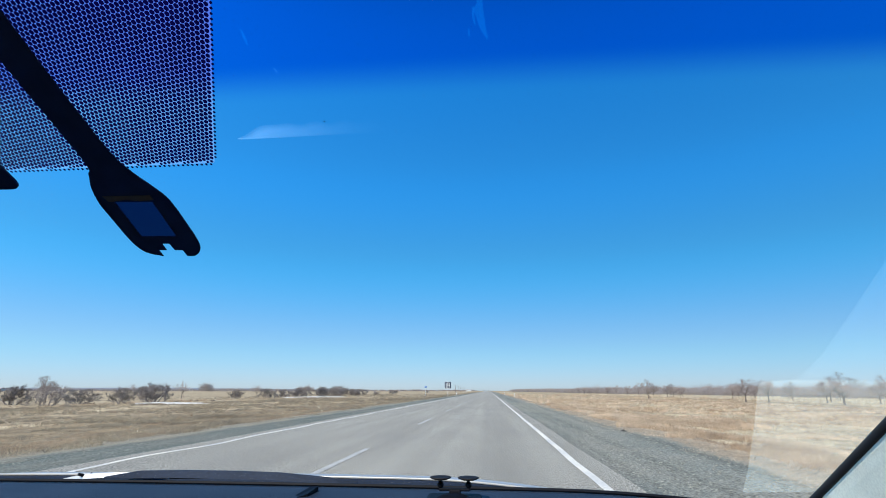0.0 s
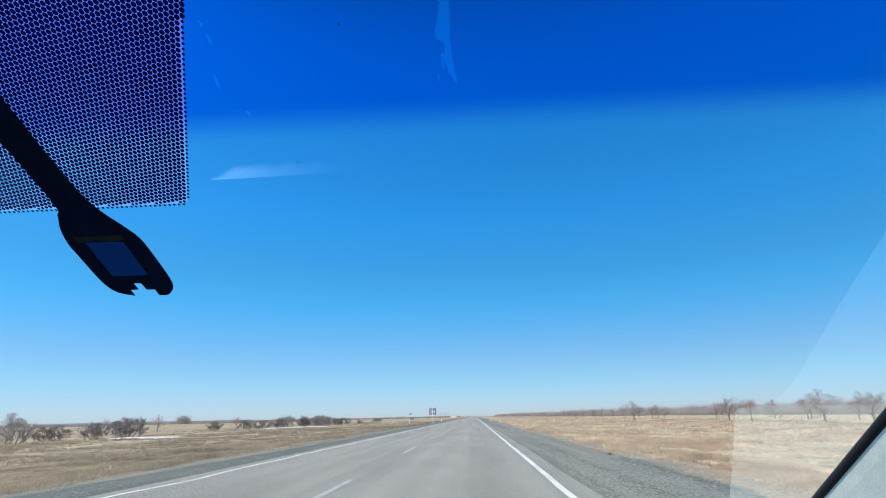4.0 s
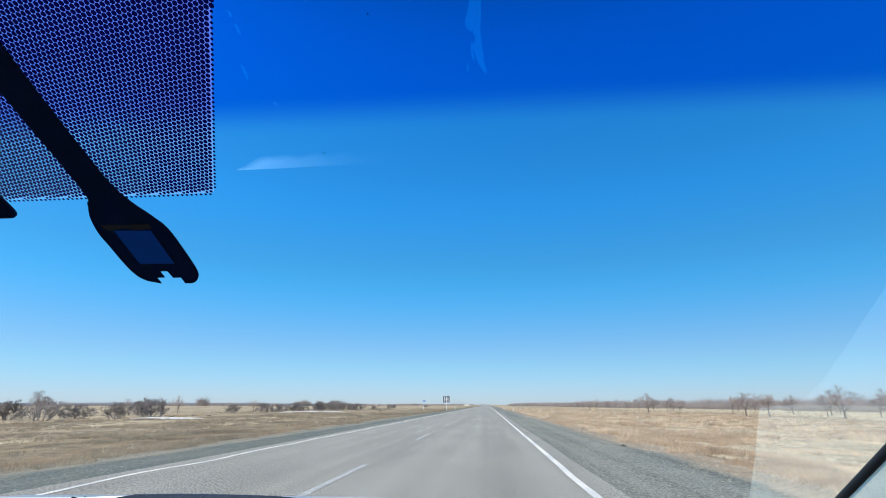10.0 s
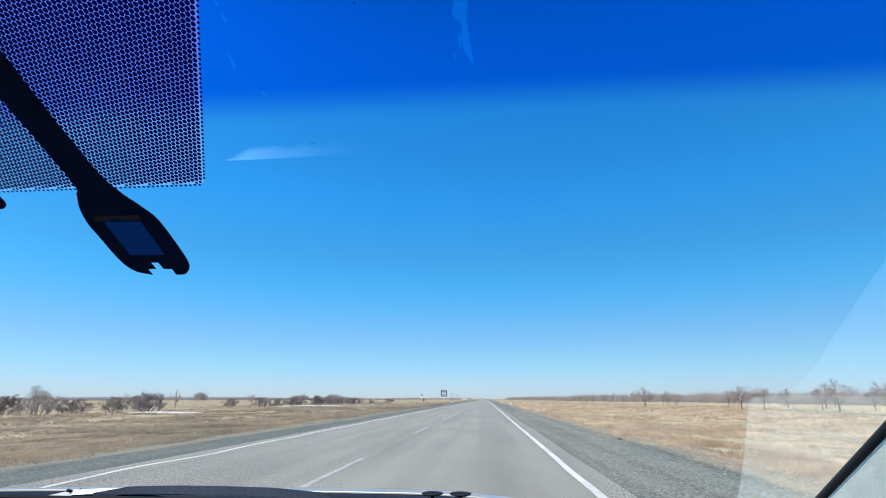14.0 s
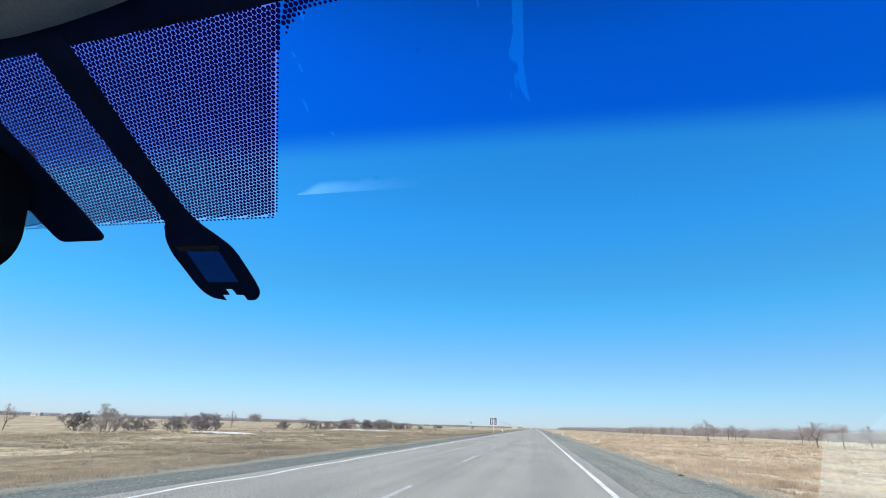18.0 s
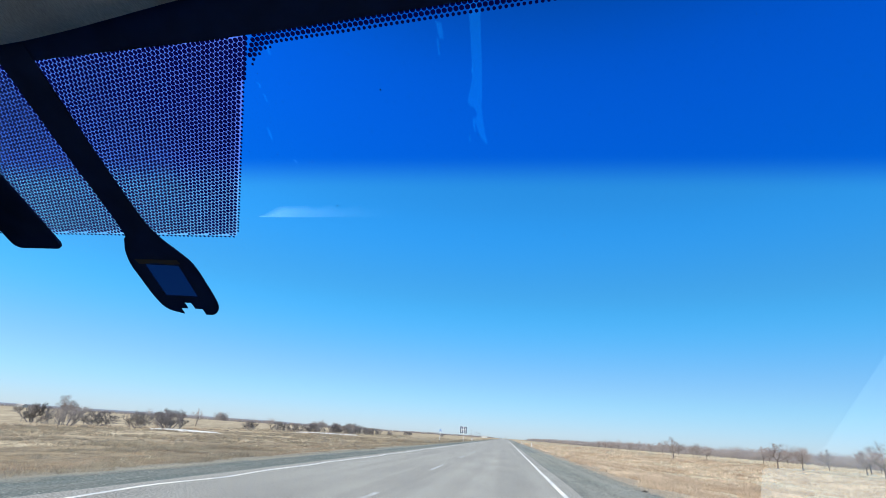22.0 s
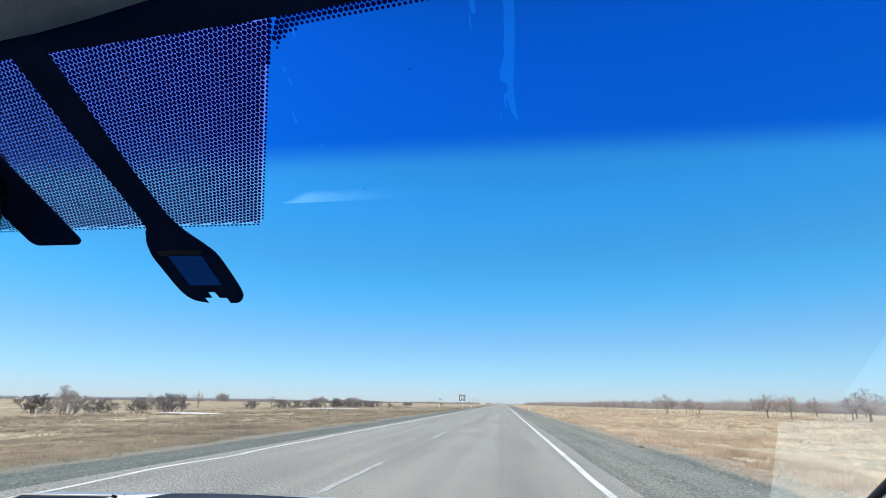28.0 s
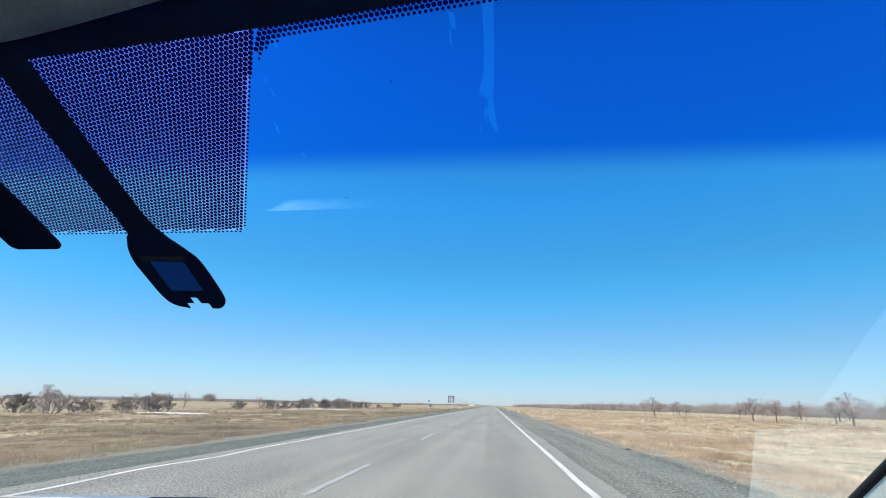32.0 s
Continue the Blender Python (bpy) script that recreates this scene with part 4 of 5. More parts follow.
def tree_kind(seed, height, label):
    """A small bare tree: one leaning trunk and an open twiggy crown."""
    rng = random.Random(seed)
    sticks = []
    trunk_h = height * rng.uniform(0.28, 0.36)
    lean = Vector((rng.uniform(-0.12, 0.12), rng.uniform(-0.12, 0.12), 1))
    top = lean * trunk_h
    sticks.append((Vector((0, 0, -0.3)), top * 0.5, height * 0.020, height * 0.017, 5))
    sticks.append((top * 0.5, top, height * 0.017, height * 0.014, 5))
    for k in range(5):
        a = k * 1.26 + rng.uniform(0, 0.9)
        branches(rng, top * rng.uniform(0.7, 1.0), (math.cos(a), math.sin(a), rng.uniform(0.5, 1.8)), height * rng.uniform(0.18, 0.26), height * 0.009, 4, sticks, 0.85, 0.32)
    t = empty("tree")
    part("trunk", stick_mesh(sticks, lambda d: d >= 3, 0.012), M_BARK, t)
    part("crown", stick_mesh(sticks, lambda d: d < 3, 0.0055), M_TWIG, t)
    return tagged(t, label, "tree", "bare trees on the steppe")


def bush_kind(seed, height, width, label):
    """A thorny bare bush: several limbs fork from one foot into a rounded head of fine twigs."""
    rng = random.Random(seed)
    sticks = []
    for k in range(7):
        a, reach = k * 0.9 + rng.uniform(0, 0.6), rng.uniform(0.35, 1.0)
        foot = Vector((math.cos(a), math.sin(a), 0)) * reach * width * 0.13
        branches(rng, foot + Vector((0, 0, -0.1)), (math.cos(a) * reach, math.sin(a) * reach, rng.uniform(0.5, 1.0)), height * rng.uniform(0.26, 0.36), 0.045,
                 4, sticks, 0.9, 0.38)
    for k in range(14):
        a, reach = rng.uniform(0, 6.28), rng.uniform(0.2, 1.0)
        foot = Vector((math.cos(a), math.sin(a), 0)) * reach * width * 0.34
        branches(rng, foot + Vector((0, 0, -0.1)), (math.cos(a) * 0.5, math.sin(a) * 0.5, 0.9), height * rng.uniform(0.14, 0.24), 0.02, 3, sticks, 1.0, 0.4)
    b = empty("bush")
    tagged(part("stems", stick_mesh(sticks, lambda d: d >= 2, 0.016), M_THORN, b), kind="stuff")
    tagged(part("twigs", stick_mesh(sticks, lambda d: d < 2, 0.0085), M_THORN, b), kind="stuff")
    return tagged(b, label, "bush", "thorny bushes on the steppe")


TREES = [tree_kind(3, 5.0, "small bare tree with an open crooked crown"), tree_kind(8, 5.0, "bare leaning tree with a wide twiggy crown"),
         tree_kind(21, 5.0, "slender bare tree with upright limbs")]
BUSHES = [bush_kind(5, 3.0, 4.5, "dense dark leafless thorn bush"), bush_kind(12, 3.0, 5.5, "broad tangled leafless bush"),
          bush_kind(33, 3.0, 3.6, "rounded bare bush with many stems")]


def place(kinds, spots, seed, unit):
    rng = random.Random(seed)
    for n, (x, y, h) in enumerate(spots):
        kind = kinds[(n * 2 + seed) % len(kinds)]
        s = h / unit
        copy_thing(kind, Matrix.Translation((x, y, ground_height(x, y))) @ Matrix.Rotation(rng.uniform(0, 6.28), 4, "Z") @ Matrix.Diagonal((s * rng.uniform(0.85, 1.3), s * rng.uniform(0.85, 1.3), s * rng.uniform(0.9, 1.15), 1)))


place(TREES, [(36.6, 126, 5.8), (60, 219, 6.0), (55.8, 172, 4.8), (59, 296, 6.0), (47.9, 104, 5.8), (50.5, 101, 5.2), (57, 91, 6.6), (63, 104, 6.0), (47, 66, 5.4), (52, 150, 4.4), (54, 86, 4.6),
              (66, 260, 5.5), (58, 330, 6), (40, 215, 3.8), (64, 390, 6), (62, 185, 4.6), (70, 140, 5.0), (72, 205, 5.2), (68, 235, 5.0), (70, 300, 5.5), (75, 345, 6),
              (64, 118, 4.8), (66, 96, 5.0), (74, 165, 5.0)], 1, 5.0)
place(TREES, [(-67, 58, 4.2), (-70, 78, 4.6), (-66, 98, 4.0), (-72, 118, 4.4), (-75, 165, 4.4)], 4, 5.0)
grove = random.Random(77)
place(TREES, [(grove.uniform(58, 90), y, grove.uniform(3.6, 5.2)) for y in (84, 92, 103, 122, 143, 155, 178, 212, 247, 290)], 5, 5.0)
place(BUSHES, [(-65, 67, 4.0), (-57, 64, 3.3), (-60, 73, 3.2), (-55, 75, 2.9), (-56, 84, 4.2), (-61, 90, 3.6), (-61, 123, 2.8), (-59, 136, 3.6),
               (-60, 149, 3.4), (-57, 153, 3.5), (-58, 161, 3.6), (-55, 170, 3.9), (-57, 178, 4.2), (-54, 184, 4.0), (-56, 190, 4.6), (-51, 196, 4.0), (-57, 204, 4.0), (-52, 209, 3.6), (-52, 240, 2.4),
               (-56, 300, 2.6), (-50, 420, 2.6), (-62, 345, 3)], 2, 3.0)
for kind in TREES + BUSHES:
    # the models themselves stand among the far trees
    i = (TREES + BUSHES).index(kind)
    x, y = (70 + 9 * i, 420 + 35 * i) if i < 3 else (-70 - 12 * i, 300 + 40 * i)
    kind.matrix_basis = Matrix.Translation((x, y, ground_height(x, y)))


# low hills along the far horizon
M_HILL = material("far_blue_hills", (0.23, 0.26, 0.30), 0.95, second=(0.20, 0.225, 0.26), scale=0.004, specular=0.05)


def hills(name, x0, y0, x1, y1, height, seed):
    n = 60
    verts, faces = [], []
    for k in range(n + 1):
        f = k / n
        x, y = x0 + (x1 - x0) * f, y0 + (y1 - y0) * f
        h = height * smoothstep(0, 0.15, f) * smoothstep(1, 0.75, f) * (0.75 + 0.5 * noise.noise((f * 6 + seed, 0, 0)) + 0.15 * noise.noise((f * 30, seed, 0)))
        verts += [(x, y, -3), (x, y + 120, h), (x, y + 500, -3)]
    for k in range(n):
        a = 3 * k
        faces += [(a, a + 3, a + 4, a + 1), (a + 1, a + 4, a + 5, a + 2)]
    return tagged(raw(name, verts, faces, M_HILL), "low blue-grey hills along the far horizon", "hills", kind="structure")


hills("backdrop_hills", -4200, 2300, -900, 3900, 17, 2.0)
hills("backdrop_hills", 500, 3900, 3900, 2500, 12, 8.0)


# far belt of bare woods, in one mesh of fine stems and twigs
def far_woods(name, belts, seed, count, label):
    rng = np.random.default_rng(seed)
    verts, faces = [], []
    for x0, y0, x1, y1, deep, h in belts:
        for k in range(count):
            f = rng.random()
            x, y = x0 + (x1 - x0) * f + rng.normal() * deep, y0 + (y1 - y0) * f + rng.normal() * deep
            hh = h * rng.uniform(0.55, 1.1) * (0.8 + 0.35 * math.sin(f * 40) * math.sin(f * 17 + 1))
            z = FIELD_Z - 0.1
            for _ in range(7):
                bx, by = x + rng.normal() * 0.5, y + rng.normal() * 0.5
                tx, ty, tz = bx + rng.normal() * hh * 0.22, by + rng.normal() * hh * 0.22, z + hh * rng.uniform(0.6, 1.0)
                w = 0.010 + 0.00017 * y
                i = len(verts)
                verts += [(bx - w, by, z), (bx + w, by + w, z), (tx, ty, tz)]
                faces.append((i, i + 1, i + 2))
                for _ in range(3):
                    g = rng.uniform(0.35, 0.9)
                    mx, my, mz = bx + (tx - bx) * g, by + (ty - by) * g, z + (tz - z) * g
                    i = len(verts)
                    verts += [(mx, my, mz - w), (mx, my, mz + w), (mx + rng.normal() * hh * 0.2, my + rng.normal() * hh * 0.2, mz + hh * rng.uniform(0.05, 0.3))]
                    faces.append((i, i + 1, i + 2))
    return tagged(raw(name, verts, faces, M_WOODS), label, "woods", kind="stuff")


far_woods("far_woods", [(118, 60, 112, 260, 9, 5.2), (112, 260, 100, 600, 9, 5.5), (105, 500, 70, 1400, 10, 6.0)], 4, 2500,
          "far belt of bare grey-brown scrub woods")
far_woods("far_woods", [(-420, 760, -60, 1900, 25, 6), (-800, 560, -400, 900, 40, 5.5), (-1100, 500, -760, 640, 40, 6)], 9, 900, "thin far line of bare trees on the horizon")
far_woods("far_woods", [(-575, 800, -520, 830, 6, 12), (-430, 760, -424, 765, 3, 13), (-300, 820, -285, 825, 3, 10), (-640, 700, -610, 705, 5, 11)], 14, 70,
          "far clumps of tall bare trees on the horizon")


# ---------------------------------------------------------------- dry grass
def grass(name, mat, zones, seed, label, spread=0.06):
    """Tufts of thin dry blades; zones: x0, x1, y0, y1, tufts, height, blades."""
    rng = np.random.default_rng(seed)
    V, F = [], []
    base = 0
    for x0, x1, y0, y1, count, height, blades in zones:
        xs, ys = rng.uniform(x0, x1, count), y0 + (y1 - y0) * rng.random(count) ** 1.5
        # drifts several metres wide, and clumps of about a metre inside them; the growth ends raggedly towards the road
        drift = np.array([noise.noise((x * 0.16, y * 0.10, 1.7)) for x, y in zip(xs, ys)])
        fine = np.array([noise.noise((x * 0.85, y * 0.55, 4.3 + seed)) for x, y in zip(xs, ys)])
        clump = 0.55 * drift + 0.6 * fine
        rag = np.array([0.9 * noise.noise((y * 0.22, 5.0 + (x > 0), 0)) + 0.4 * noise.noise((y * 1.1, 8.0 + (x > 0), 0)) for x, y in zip(xs, ys)])
        off = np.maximum(xs - SHOULDER_RIGHT, SHOULDER_LEFT - xs)
        keep = (clump > -0.12) & (off > np.where(xs > 0, 0.50, 0.35) + rag)
        xs, ys, clump = xs[keep], ys[keep], clump[keep]
        zs = np.array([ground_height(x, y) for x, y in zip(xs, ys)]) - 0.02
        for x, y, z, c in zip(xs, ys, zs, clump):
            h = height * (0.55 + 1.4 * max(0, c + 0.12)) * rng.uniform(0.6, 1.25)
            wide = 0.0025 + 0.00022 * y
            a = rng.uniform(0, 6.28, blades)
            lean = rng.uniform(0.15, 0.75, blades) * h
            foot = rng.normal(0, spread, (blades, 2))
            hh = h * rng.uniform(0.6, 1.0, blades)
            for k in range(blades):
                cx, sx = math.cos(a[k]), math.sin(a[k])
                bx, by = x + foot[k, 0], y + foot[k, 1]
                V += [(bx - wide, by, z), (bx + wide, by + wide * 0.4, z), (bx + cx * lean[k], by + sx * lean[k], z + hh[k])]
                F.append((base, base + 1, base + 2))
                base += 3
    return tagged(raw(name, V, F, mat), label, "grass", kind="stuff")


grass("dry_grass", M_GRASS, [(SHOULDER_RIGHT, 16, 3, 45, 30000, 0.25, 9), (SHOULDER_RIGHT, 45, 30, 130, 24000, 0.34, 7), (16, 60, 10, 60, 18000, 0.32, 7),
                             (SHOULDER_RIGHT + 0.4, 80, 110, 300, 6000, 0.45, 5)], 6, "tall dry yellow steppe grass beside the shoulder")
grass("pale_grass", M_REED, [(58, 108, 55, 300, 9000, 0.5, 5)], 36, "pale cream dry grass before the far woods", 0.12)
grass("short_grass", M_SHORT, [(-22, SHOULDER_LEFT, 3, 45, 26000, 0.15, 8), (-50, SHOULDER_LEFT, 30, 130, 20000, 0.22, 6), (-60, -20, 10, 60, 13000, 0.15, 6),
                               (-80, SHOULDER_LEFT, 110, 300, 6000, 0.3, 5)], 26, "short grazed dry grass on the steppe")
grass("dry_weeds", M_WEED, [(-18, SHOULDER_LEFT + 0.2, 4, 60, 4200, 0.12, 9), (SHOULDER_LEFT - 3.0, SHOULDER_LEFT - 0.6, 4, 70, 3800, 0.14, 9), (-60, -18, 20, 140, 4200, 0.22, 6)], 7, "brown dry weeds among the grass")
grass("rusty_weeds", M_RUST, [(-20, SHOULDER_LEFT - 1.0, 4, 60, 5200, 0.15, 8), (-60, -18, 18, 140, 3600, 0.24, 6), (SHOULDER_RIGHT + 0.9, 15, 4, 60, 5200, 0.22, 8), (14, 60, 20, 140, 3600, 0.28, 6)], 17, "rust-brown dry stalks among the grass")
grass("dark_weeds", M_SHRUB, [(-20, SHOULDER_LEFT - 0.6, 7, 45, 70, 0.17, 60), (-55, -18, 20, 110, 90, 0.28, 60), (SHOULDER_RIGHT + 1.4, 16, 8, 60, 40, 0.2, 50)], 27,
      "low dark dry shrubs scattered over the steppe", 0.20)


# straw litter blown over the dirt edge of the shoulder
def litter():
    rng = np.random.default_rng(44)
    V, F = [], []
    for _ in range(9000):
        y = 4 + 60 * rng.random() ** 1.6
        x = SHOULDER_RIGHT + 0.35 + 0.5 * noise.noise((y * 0.3, 2.0, 0)) + rng.normal(0, 0.38)
        a, length, wide = rng.uniform(0, 6.28), rng.uniform(0.03, 0.13), 0.002 + 0.0002 * y
        dx, dy, z = math.cos(a), math.sin(a), ground_height(x, y) + 0.024
        i = len(V)
        V += [(x - dy * wide, y + dx * wide, z), (x + dy * wide, y - dx * wide, z), (x + dx * length, y + dy * length, z + rng.uniform(0.002, 0.05))]
        F.append((i, i + 1, i + 2))
    return tagged(raw("straw_litter", V, F, M_GRASS), "broken dry straw lying along the shoulder's dirt edge", "straw", kind="stuff")


litter()
grass("pale_reeds", M_REED, [(SHOULDER_RIGHT + 1.4, 14, 5, 40, 260, 0.36, 14), (12, 40, 20, 90, 380, 0.48, 10), (-16, SHOULDER_LEFT - 1.0, 5, 45, 60, 0.2, 10),
                             (-40, -14, 20, 90, 80, 0.25, 9)], 15, "pale tall dry reeds standing above the grass")


# loose stones on the shoulders
def stones():
    rng = np.random.default_rng(3)
    V, F = [], []
    for x0, x1, count in ((ASPHALT_RIGHT + 0.1, SHOULDER_RIGHT - 0.1, 28000), (SHOULDER_RIGHT - 0.1, SHOULDER_RIGHT + 0.9, 3500), (SHOULDER_LEFT - 0.3, ASPHALT_LEFT - 0.1, 7000)):
        for _ in range(count):
            x, y = rng.uniform(x0, x1), 4 + 55 * rng.random() ** 1.8
            z = ground_height(x, y) + 0.021
            r = (0.006 + 0.024 * rng.random() ** 3) * (1 + y / 60)
            i = len(V)
            V += [(x + r * rng.uniform(0.6, 1.2), y, z), (x, y + r * rng.uniform(0.6, 1.2), z), (x - r * rng.uniform(0.6, 1.2), y, z),
                  (x, y - r * rng.uniform(0.6, 1.2), z), (x + r * rng.uniform(-0.3, 0.3), y, z + r * rng.uniform(0.2, 0.5))]
            F += [(i, i + 1, i + 4), (i + 1, i + 2, i + 4), (i + 2, i + 3, i + 4), (i + 3, i, i + 4)]
    return tagged(raw("gravel", V, F, M_STONES), "loose grey stones on the gravel shoulder", "gravel", kind="stuff")


stones()


# old snow lying in front of the bushes
def snow(x, y, length, width, turn, seed):
    bm = bmesh.new()
    n = 26
    rim, mid = [], []
    for k in range(n):
        a = 2 * math.pi * k / n
        r = 1 + 0.8 * noise.noise((math.cos(a) * 2.2 + seed, math.sin(a) * 2.2, 0))
        rim.append(bm.verts.new((math.cos(a) * length / 2 * r, math.sin(a) * width / 2 * r, -0.05)))
        mid.append(bm.verts.new((math.cos(a) * length / 2 * r * 0.8, math.sin(a) * width / 2 * r * 0.75, 0.14 + 0.08 * noise.noise((k, seed, 2)))))
    top = bm.verts.new((0, 0, 0.26))
    for k in range(n):
        j = (k + 1) % n
        bm.faces.new((rim[k], rim[j], mid[j], mid[k]))
        bm.faces.new((mid[k], mid[j], top))
    ob = obj("snow_patch", bm, M_SNOW, smooth=True)
    ob.matrix_basis = pose(x, y, ground_height(x, y), 0, 0, turn)
    return tagged(ob, "long patch of old melting snow before the bushes", "snow", "snow patches")


snow(-48, 74.5, 9, 2.4, 25, 4.0)
snow(-50, 150, 18, 4, 60, 9.0)


# ---------------------------------------------------------------- signs and posts
def two_panel_sign(x, y):
    s = tagged(empty("road_sign", x, y, ground_height(x, y)), "road sign of two dark panels with pale bars on one post", "road sign")
    bm = bmesh.new()
    tube(bm, (0, 0.06, -0.2), (0, 0.06, 3.75), 0.055, 0.05, 12)
    part("post", bm, M_WHITE, s, "pale round post")
    for z in (2.35, 3.45):
        part("crossbar", boxed(-0.90, 0.90, 0.022, 0.05, z - 0.03, z + 0.03), M_STEEL, s)
    for side in (-1, 1):
        mid = side * 0.50
        panel = part("panel", boxed(mid - 0.46, mid + 0.46, -0.02, 0.02, 2.0, 3.85, 0.008), M_WHITE, s, "pale-edged sign panel")
        # a dark face, and on it pale bars where the writing cannot be read
        part("face", boxed(mid - 0.42, mid + 0.42, -0.026, -0.0205, 2.04, 3.81), M_SIGN_DARK, panel, "dark slate-blue face")
        part("writing_bar", boxed(mid - 0.07, mid + 0.07, -0.032, -0.0265, 2.25, 3.60), M_WHITE, panel)
        inner = mid - side * 0.27
        part("writing_bar", boxed(inner - 0.13, inner + 0.13, -0.032, -0.0265, 2.86, 3.06), M_WHITE, panel)
        part("writing_bar", boxed(mid - side * 0.04 - 0.16, mid - side * 0.04 + 0.16, -0.032, -0.0265, 2.25, 2.36), M_WHITE, panel)
    return s


two_panel_sign(-11.8, 150)


def kilometre_sign(x, y):
    s = tagged(empty("kilometre_sign"), "small blue kilometre plate on a thin leaning pale post", "road sign")
    s.matrix_basis = pose(x, y, ground_height(x, y), 0, 6, 0)
    bm = bmesh.new()
    tube(bm, (0, 0.03, -0.2), (0, 0.03, 2.15), 0.03, 0.03, 10)
    part("post", bm, M_WHITE, s)
    bm = bmesh.new()
    tube(bm, (0, 0.03, -0.2), (0, 0.03, 0.45), 0.032, 0.032, 10)
    part("post_foot", bm, M_BLACK, s)
    panel = part("plate", boxed(-0.22, 0.22, -0.015, 0.0, 1.95, 2.25, 0.006), M_SIGN_BLUE, s, "blue enamel plate")
    for k in (-0.1, 0.0, 0.1):
        part("writing_bar", boxed(k - 0.03, k + 0.03, -0.020, -0.016, 2.04, 2.16), M_WHITE, panel)
    return s


kilometre_sign(-11.8, 96)


def marker_post(x, y, lean):
    s = tagged(empty("marker_post", x, y, ground_height(x, y)), "white plastic roadside marker post with a black top", "marker post", "marker posts")
    s.matrix_basis = pose(x, y, ground_height(x, y), 0, lean, 0)
    part("post", boxed(-0.06, 0.06, -0.04, 0.04, -0.2, 0.86, 0.015), M_WHITE, s)
    part("cap", boxed(-0.062, 0.062, -0.042, 0.042, 0.86, 1.0, 0.015), M_BLACK, s, "black cap")
    return s


marker_post(5.2, 112, 2)
marker_post(5.3, 190, -1)
marker_post(-9.3, 150, -2)


# far pale car on the road
def far_car(x, y):
    c = tagged(empty("car", x, y, 0), "white hatchback far down the road", "car")
    part("body", boxed(-0.86, 0.86, -2.1, 2.1, 0.32, 0.88, 0.12), M_WHITE, c)
    part("cabin", boxed(-0.72, 0.72, -1.3, 1.2, 0.85, 1.46, 0.16), M_DARK_GLASS, c)
    part("roof", boxed(-0.66, 0.66, -1.0, 0.9, 1.44, 1.5, 0.02), M_WHITE, c)
    for sx in (-0.78, 0.78):
        part("headlight", boxed(sx - 0.14 if sx > 0 else sx - 0.04, sx + 0.04 if sx > 0 else sx + 0.14, -2.13, -2.05, 0.6, 0.74, 0.02), M_MIRROR, c)
        for yy in (-1.3, 1.3):
            bm = bmesh.new()
            bmesh.ops.create_cone(bm, cap_ends=True, segments=20, radius1=0.31, radius2=0.31, depth=0.2,
                                  matrix=Matrix.Translation((sx, yy, 0.31)) @ Matrix.Rotation(math.pi / 2, 4, "Y"))
            part("wheel", bm, M_RUBBER, c)


far_car(-4.0, 430)


# far farm buildings and poles
def farm_house(x, y, w, d, h, turn):
    f = tagged(empty("farm_building", x, y, FIELD_Z - 0.1, turn), "low whitewashed farm building far across the field", "building", "farm buildings")
    part("wall", boxed(-w / 2, w / 2, -d / 2, d / 2, 0, h), M_WALL, f)
    bm = bmesh.new()
    vs = [bm.verts.new(p) for p in ((-w / 2 - 0.4, -d / 2 - 0.4, h), (w / 2 + 0.4, -d / 2 - 0.4, h), (w / 2 + 0.4, d / 2 + 0.4, h), (-w / 2 - 0.4, d / 2 + 0.4, h),
                                    (-w / 2 - 0.4, 0, h + d * 0.3), (w / 2 + 0.4, 0, h + d * 0.3))]
    for q in ((0, 1, 5, 4), (2, 3, 4, 5), (0, 4, 3), (1, 2, 5), (3, 2, 1, 0)):
        bm.faces.new([vs[i] for i in q])
    part("roof", bm, M_ROOF, f)
    for k in range(3):
        part("window", boxed(-w * 0.3 + k * w * 0.3 - 0.5, -w * 0.3 + k * w * 0.3 + 0.5, -d / 2 - 0.03, -d / 2 + 0.05, 1.0, 2.1), M_DARK_GLASS, f)


for spot in ((-690, 640, 12, 7, 3.0, 10), (-660, 655, 14, 7, 2.8, -8), (-600, 690, 10, 6, 2.6, 15), (-60, 1500, 14, 8, 3, 0)):
    farm_house(*spot)


def pole(x, y, h):
    p = tagged(empty("power_pole", x, y, FIELD_Z - 0.1), "thin dark power pole far along the road", "pole", "power poles")
    bm = bmesh.new()
    tube(bm, (0, 0, -0.3), (0, 0, h), 0.16, 0.11, 8)
    part("mast", bm, M_BARK, p)
    part("crossarm", boxed(-1.0, 1.0, -0.06, 0.06, h - 0.7, h - 0.58), M_BARK, p)


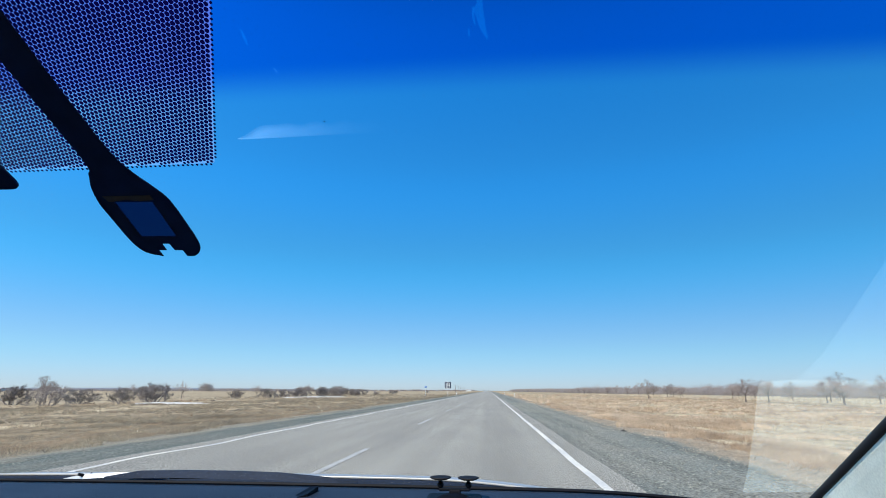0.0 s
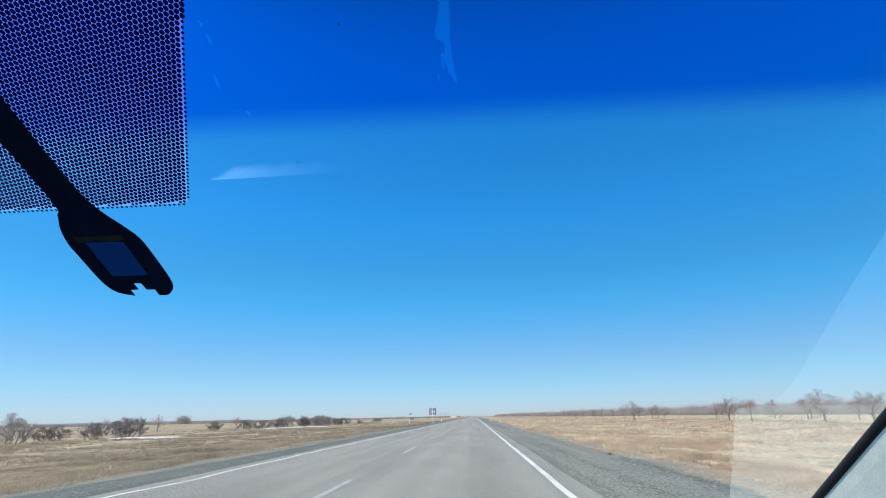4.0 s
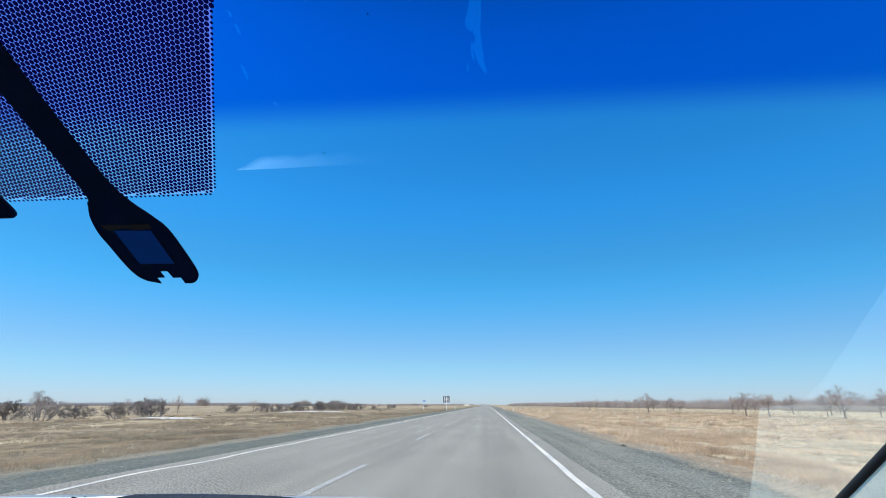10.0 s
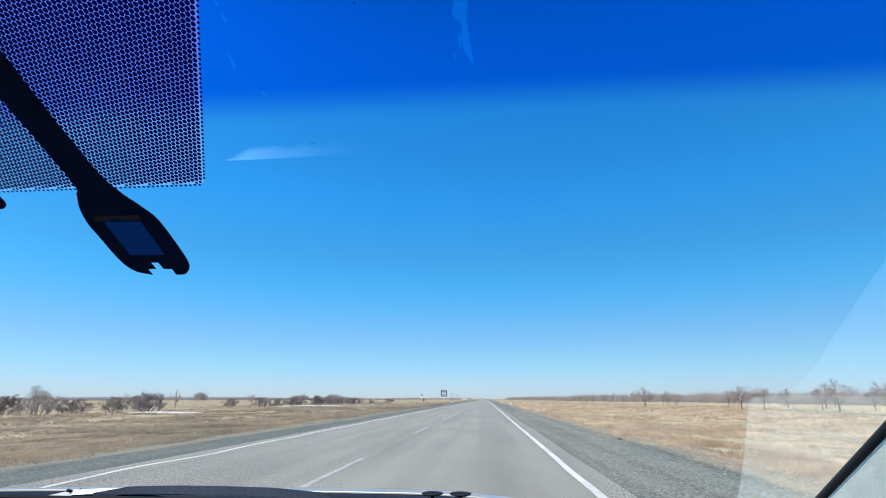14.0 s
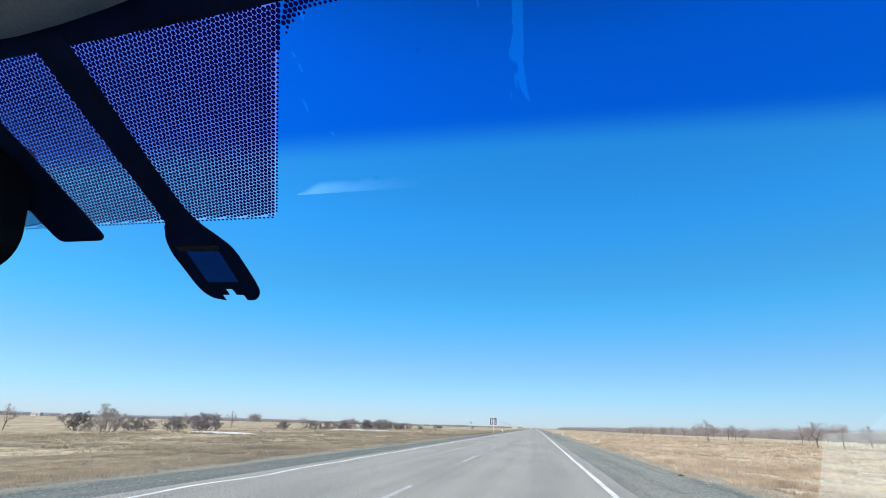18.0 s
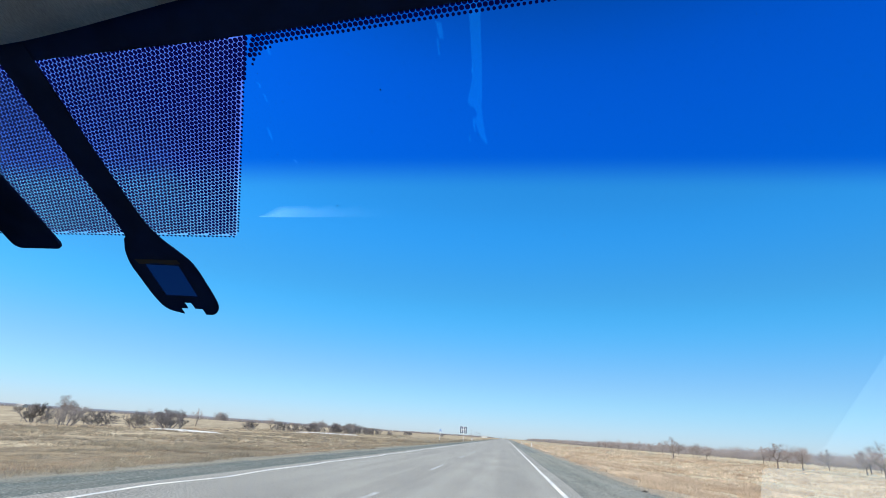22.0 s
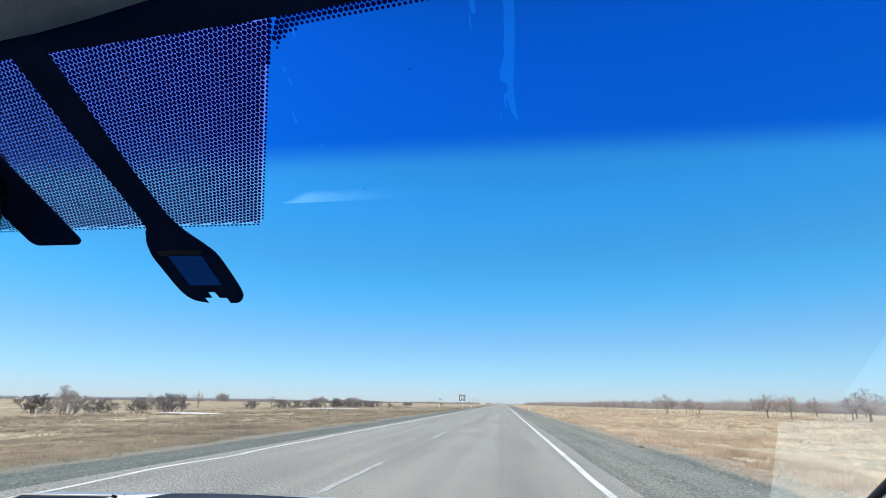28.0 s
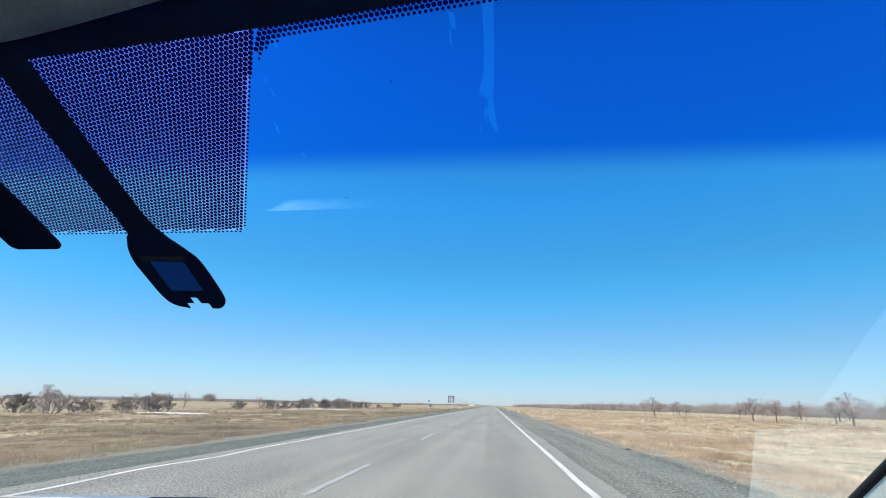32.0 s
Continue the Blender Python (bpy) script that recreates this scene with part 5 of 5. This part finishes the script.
for k in range(6):
    pole(-40 - 2 * k, 620 + 90 * k, 8.5)


# litter on the verge: a green bottle and dark clods
def bottle(x, y, turn):
    b = tagged(empty("bottle"), "crumpled green plastic bottle lying on the verge", "bottle")
    b.matrix_basis = pose(x, y, ground_height(x, y) + 0.07, 0, 84, turn)
    bm = bmesh.new()
    rings = []
    for z, r in ((-0.15, 0.028), (-0.145, 0.043), (-0.06, 0.045), (0.0, 0.038), (0.05, 0.045), (0.10, 0.036), (0.145, 0.014), (0.17, 0.013)):
        rings.append([bm.verts.new((r * math.cos(q * math.pi / 6) * (1.0 + 0.12 * math.sin(q + z * 30)), r * math.sin(q * math.pi / 6), z)) for q in range(12)])
    for lo, hi in zip(rings, rings[1:]):
        for q in range(12):
            bm.faces.new((lo[q], lo[(q + 1) % 12], hi[(q + 1) % 12], hi[q]))
    bm.faces.new(rings[0][::-1])
    bm.faces.new(rings[-1])
    part("body", bm, M_BOTTLE, b, smooth=True)
    bm = bmesh.new()
    tube(bm, (0, 0, 0.165), (0, 0, 0.190), 0.016, 0.016, 12)
    part("cap", bm, M_WHITE, b, "pale screw cap")


M_BOTTLE = material("green_plastic", (0.03, 0.20, 0.11), 0.3, scale=12)
bottle(8.6, 14.5, 35)


def clod(x, y, r, seed):
    bm = bmesh.new()
    bmesh.ops.create_icosphere(bm, subdivisions=2, radius=r)
    for v in bm.verts:
        v.co *= 0.75 + 0.6 * noise.noise(v.co / r * 1.3 + Vector((seed, 0, 0)))
        v.co.z *= 0.6
    c = obj("clod", bm, M_CLOD)
    c.matrix_basis = pose(x, y, ground_height(x, y) + r * 0.25, 0, 0, seed * 40)
    tagged(c, "dark lump of earth lying on the gravel", "clod", "clods on the shoulder")


M_CLOD = material("dark_earth", (0.07, 0.06, 0.05), 0.95, scale=20, fine=(60, 0.3), bump=0.6)
for k, (x, y, r) in enumerate(((4.5, 18.6, 0.10), (4.62, 18.8, 0.06), (5.6, 31, 0.14))):
    clod(x, y, r, k + 1.0)
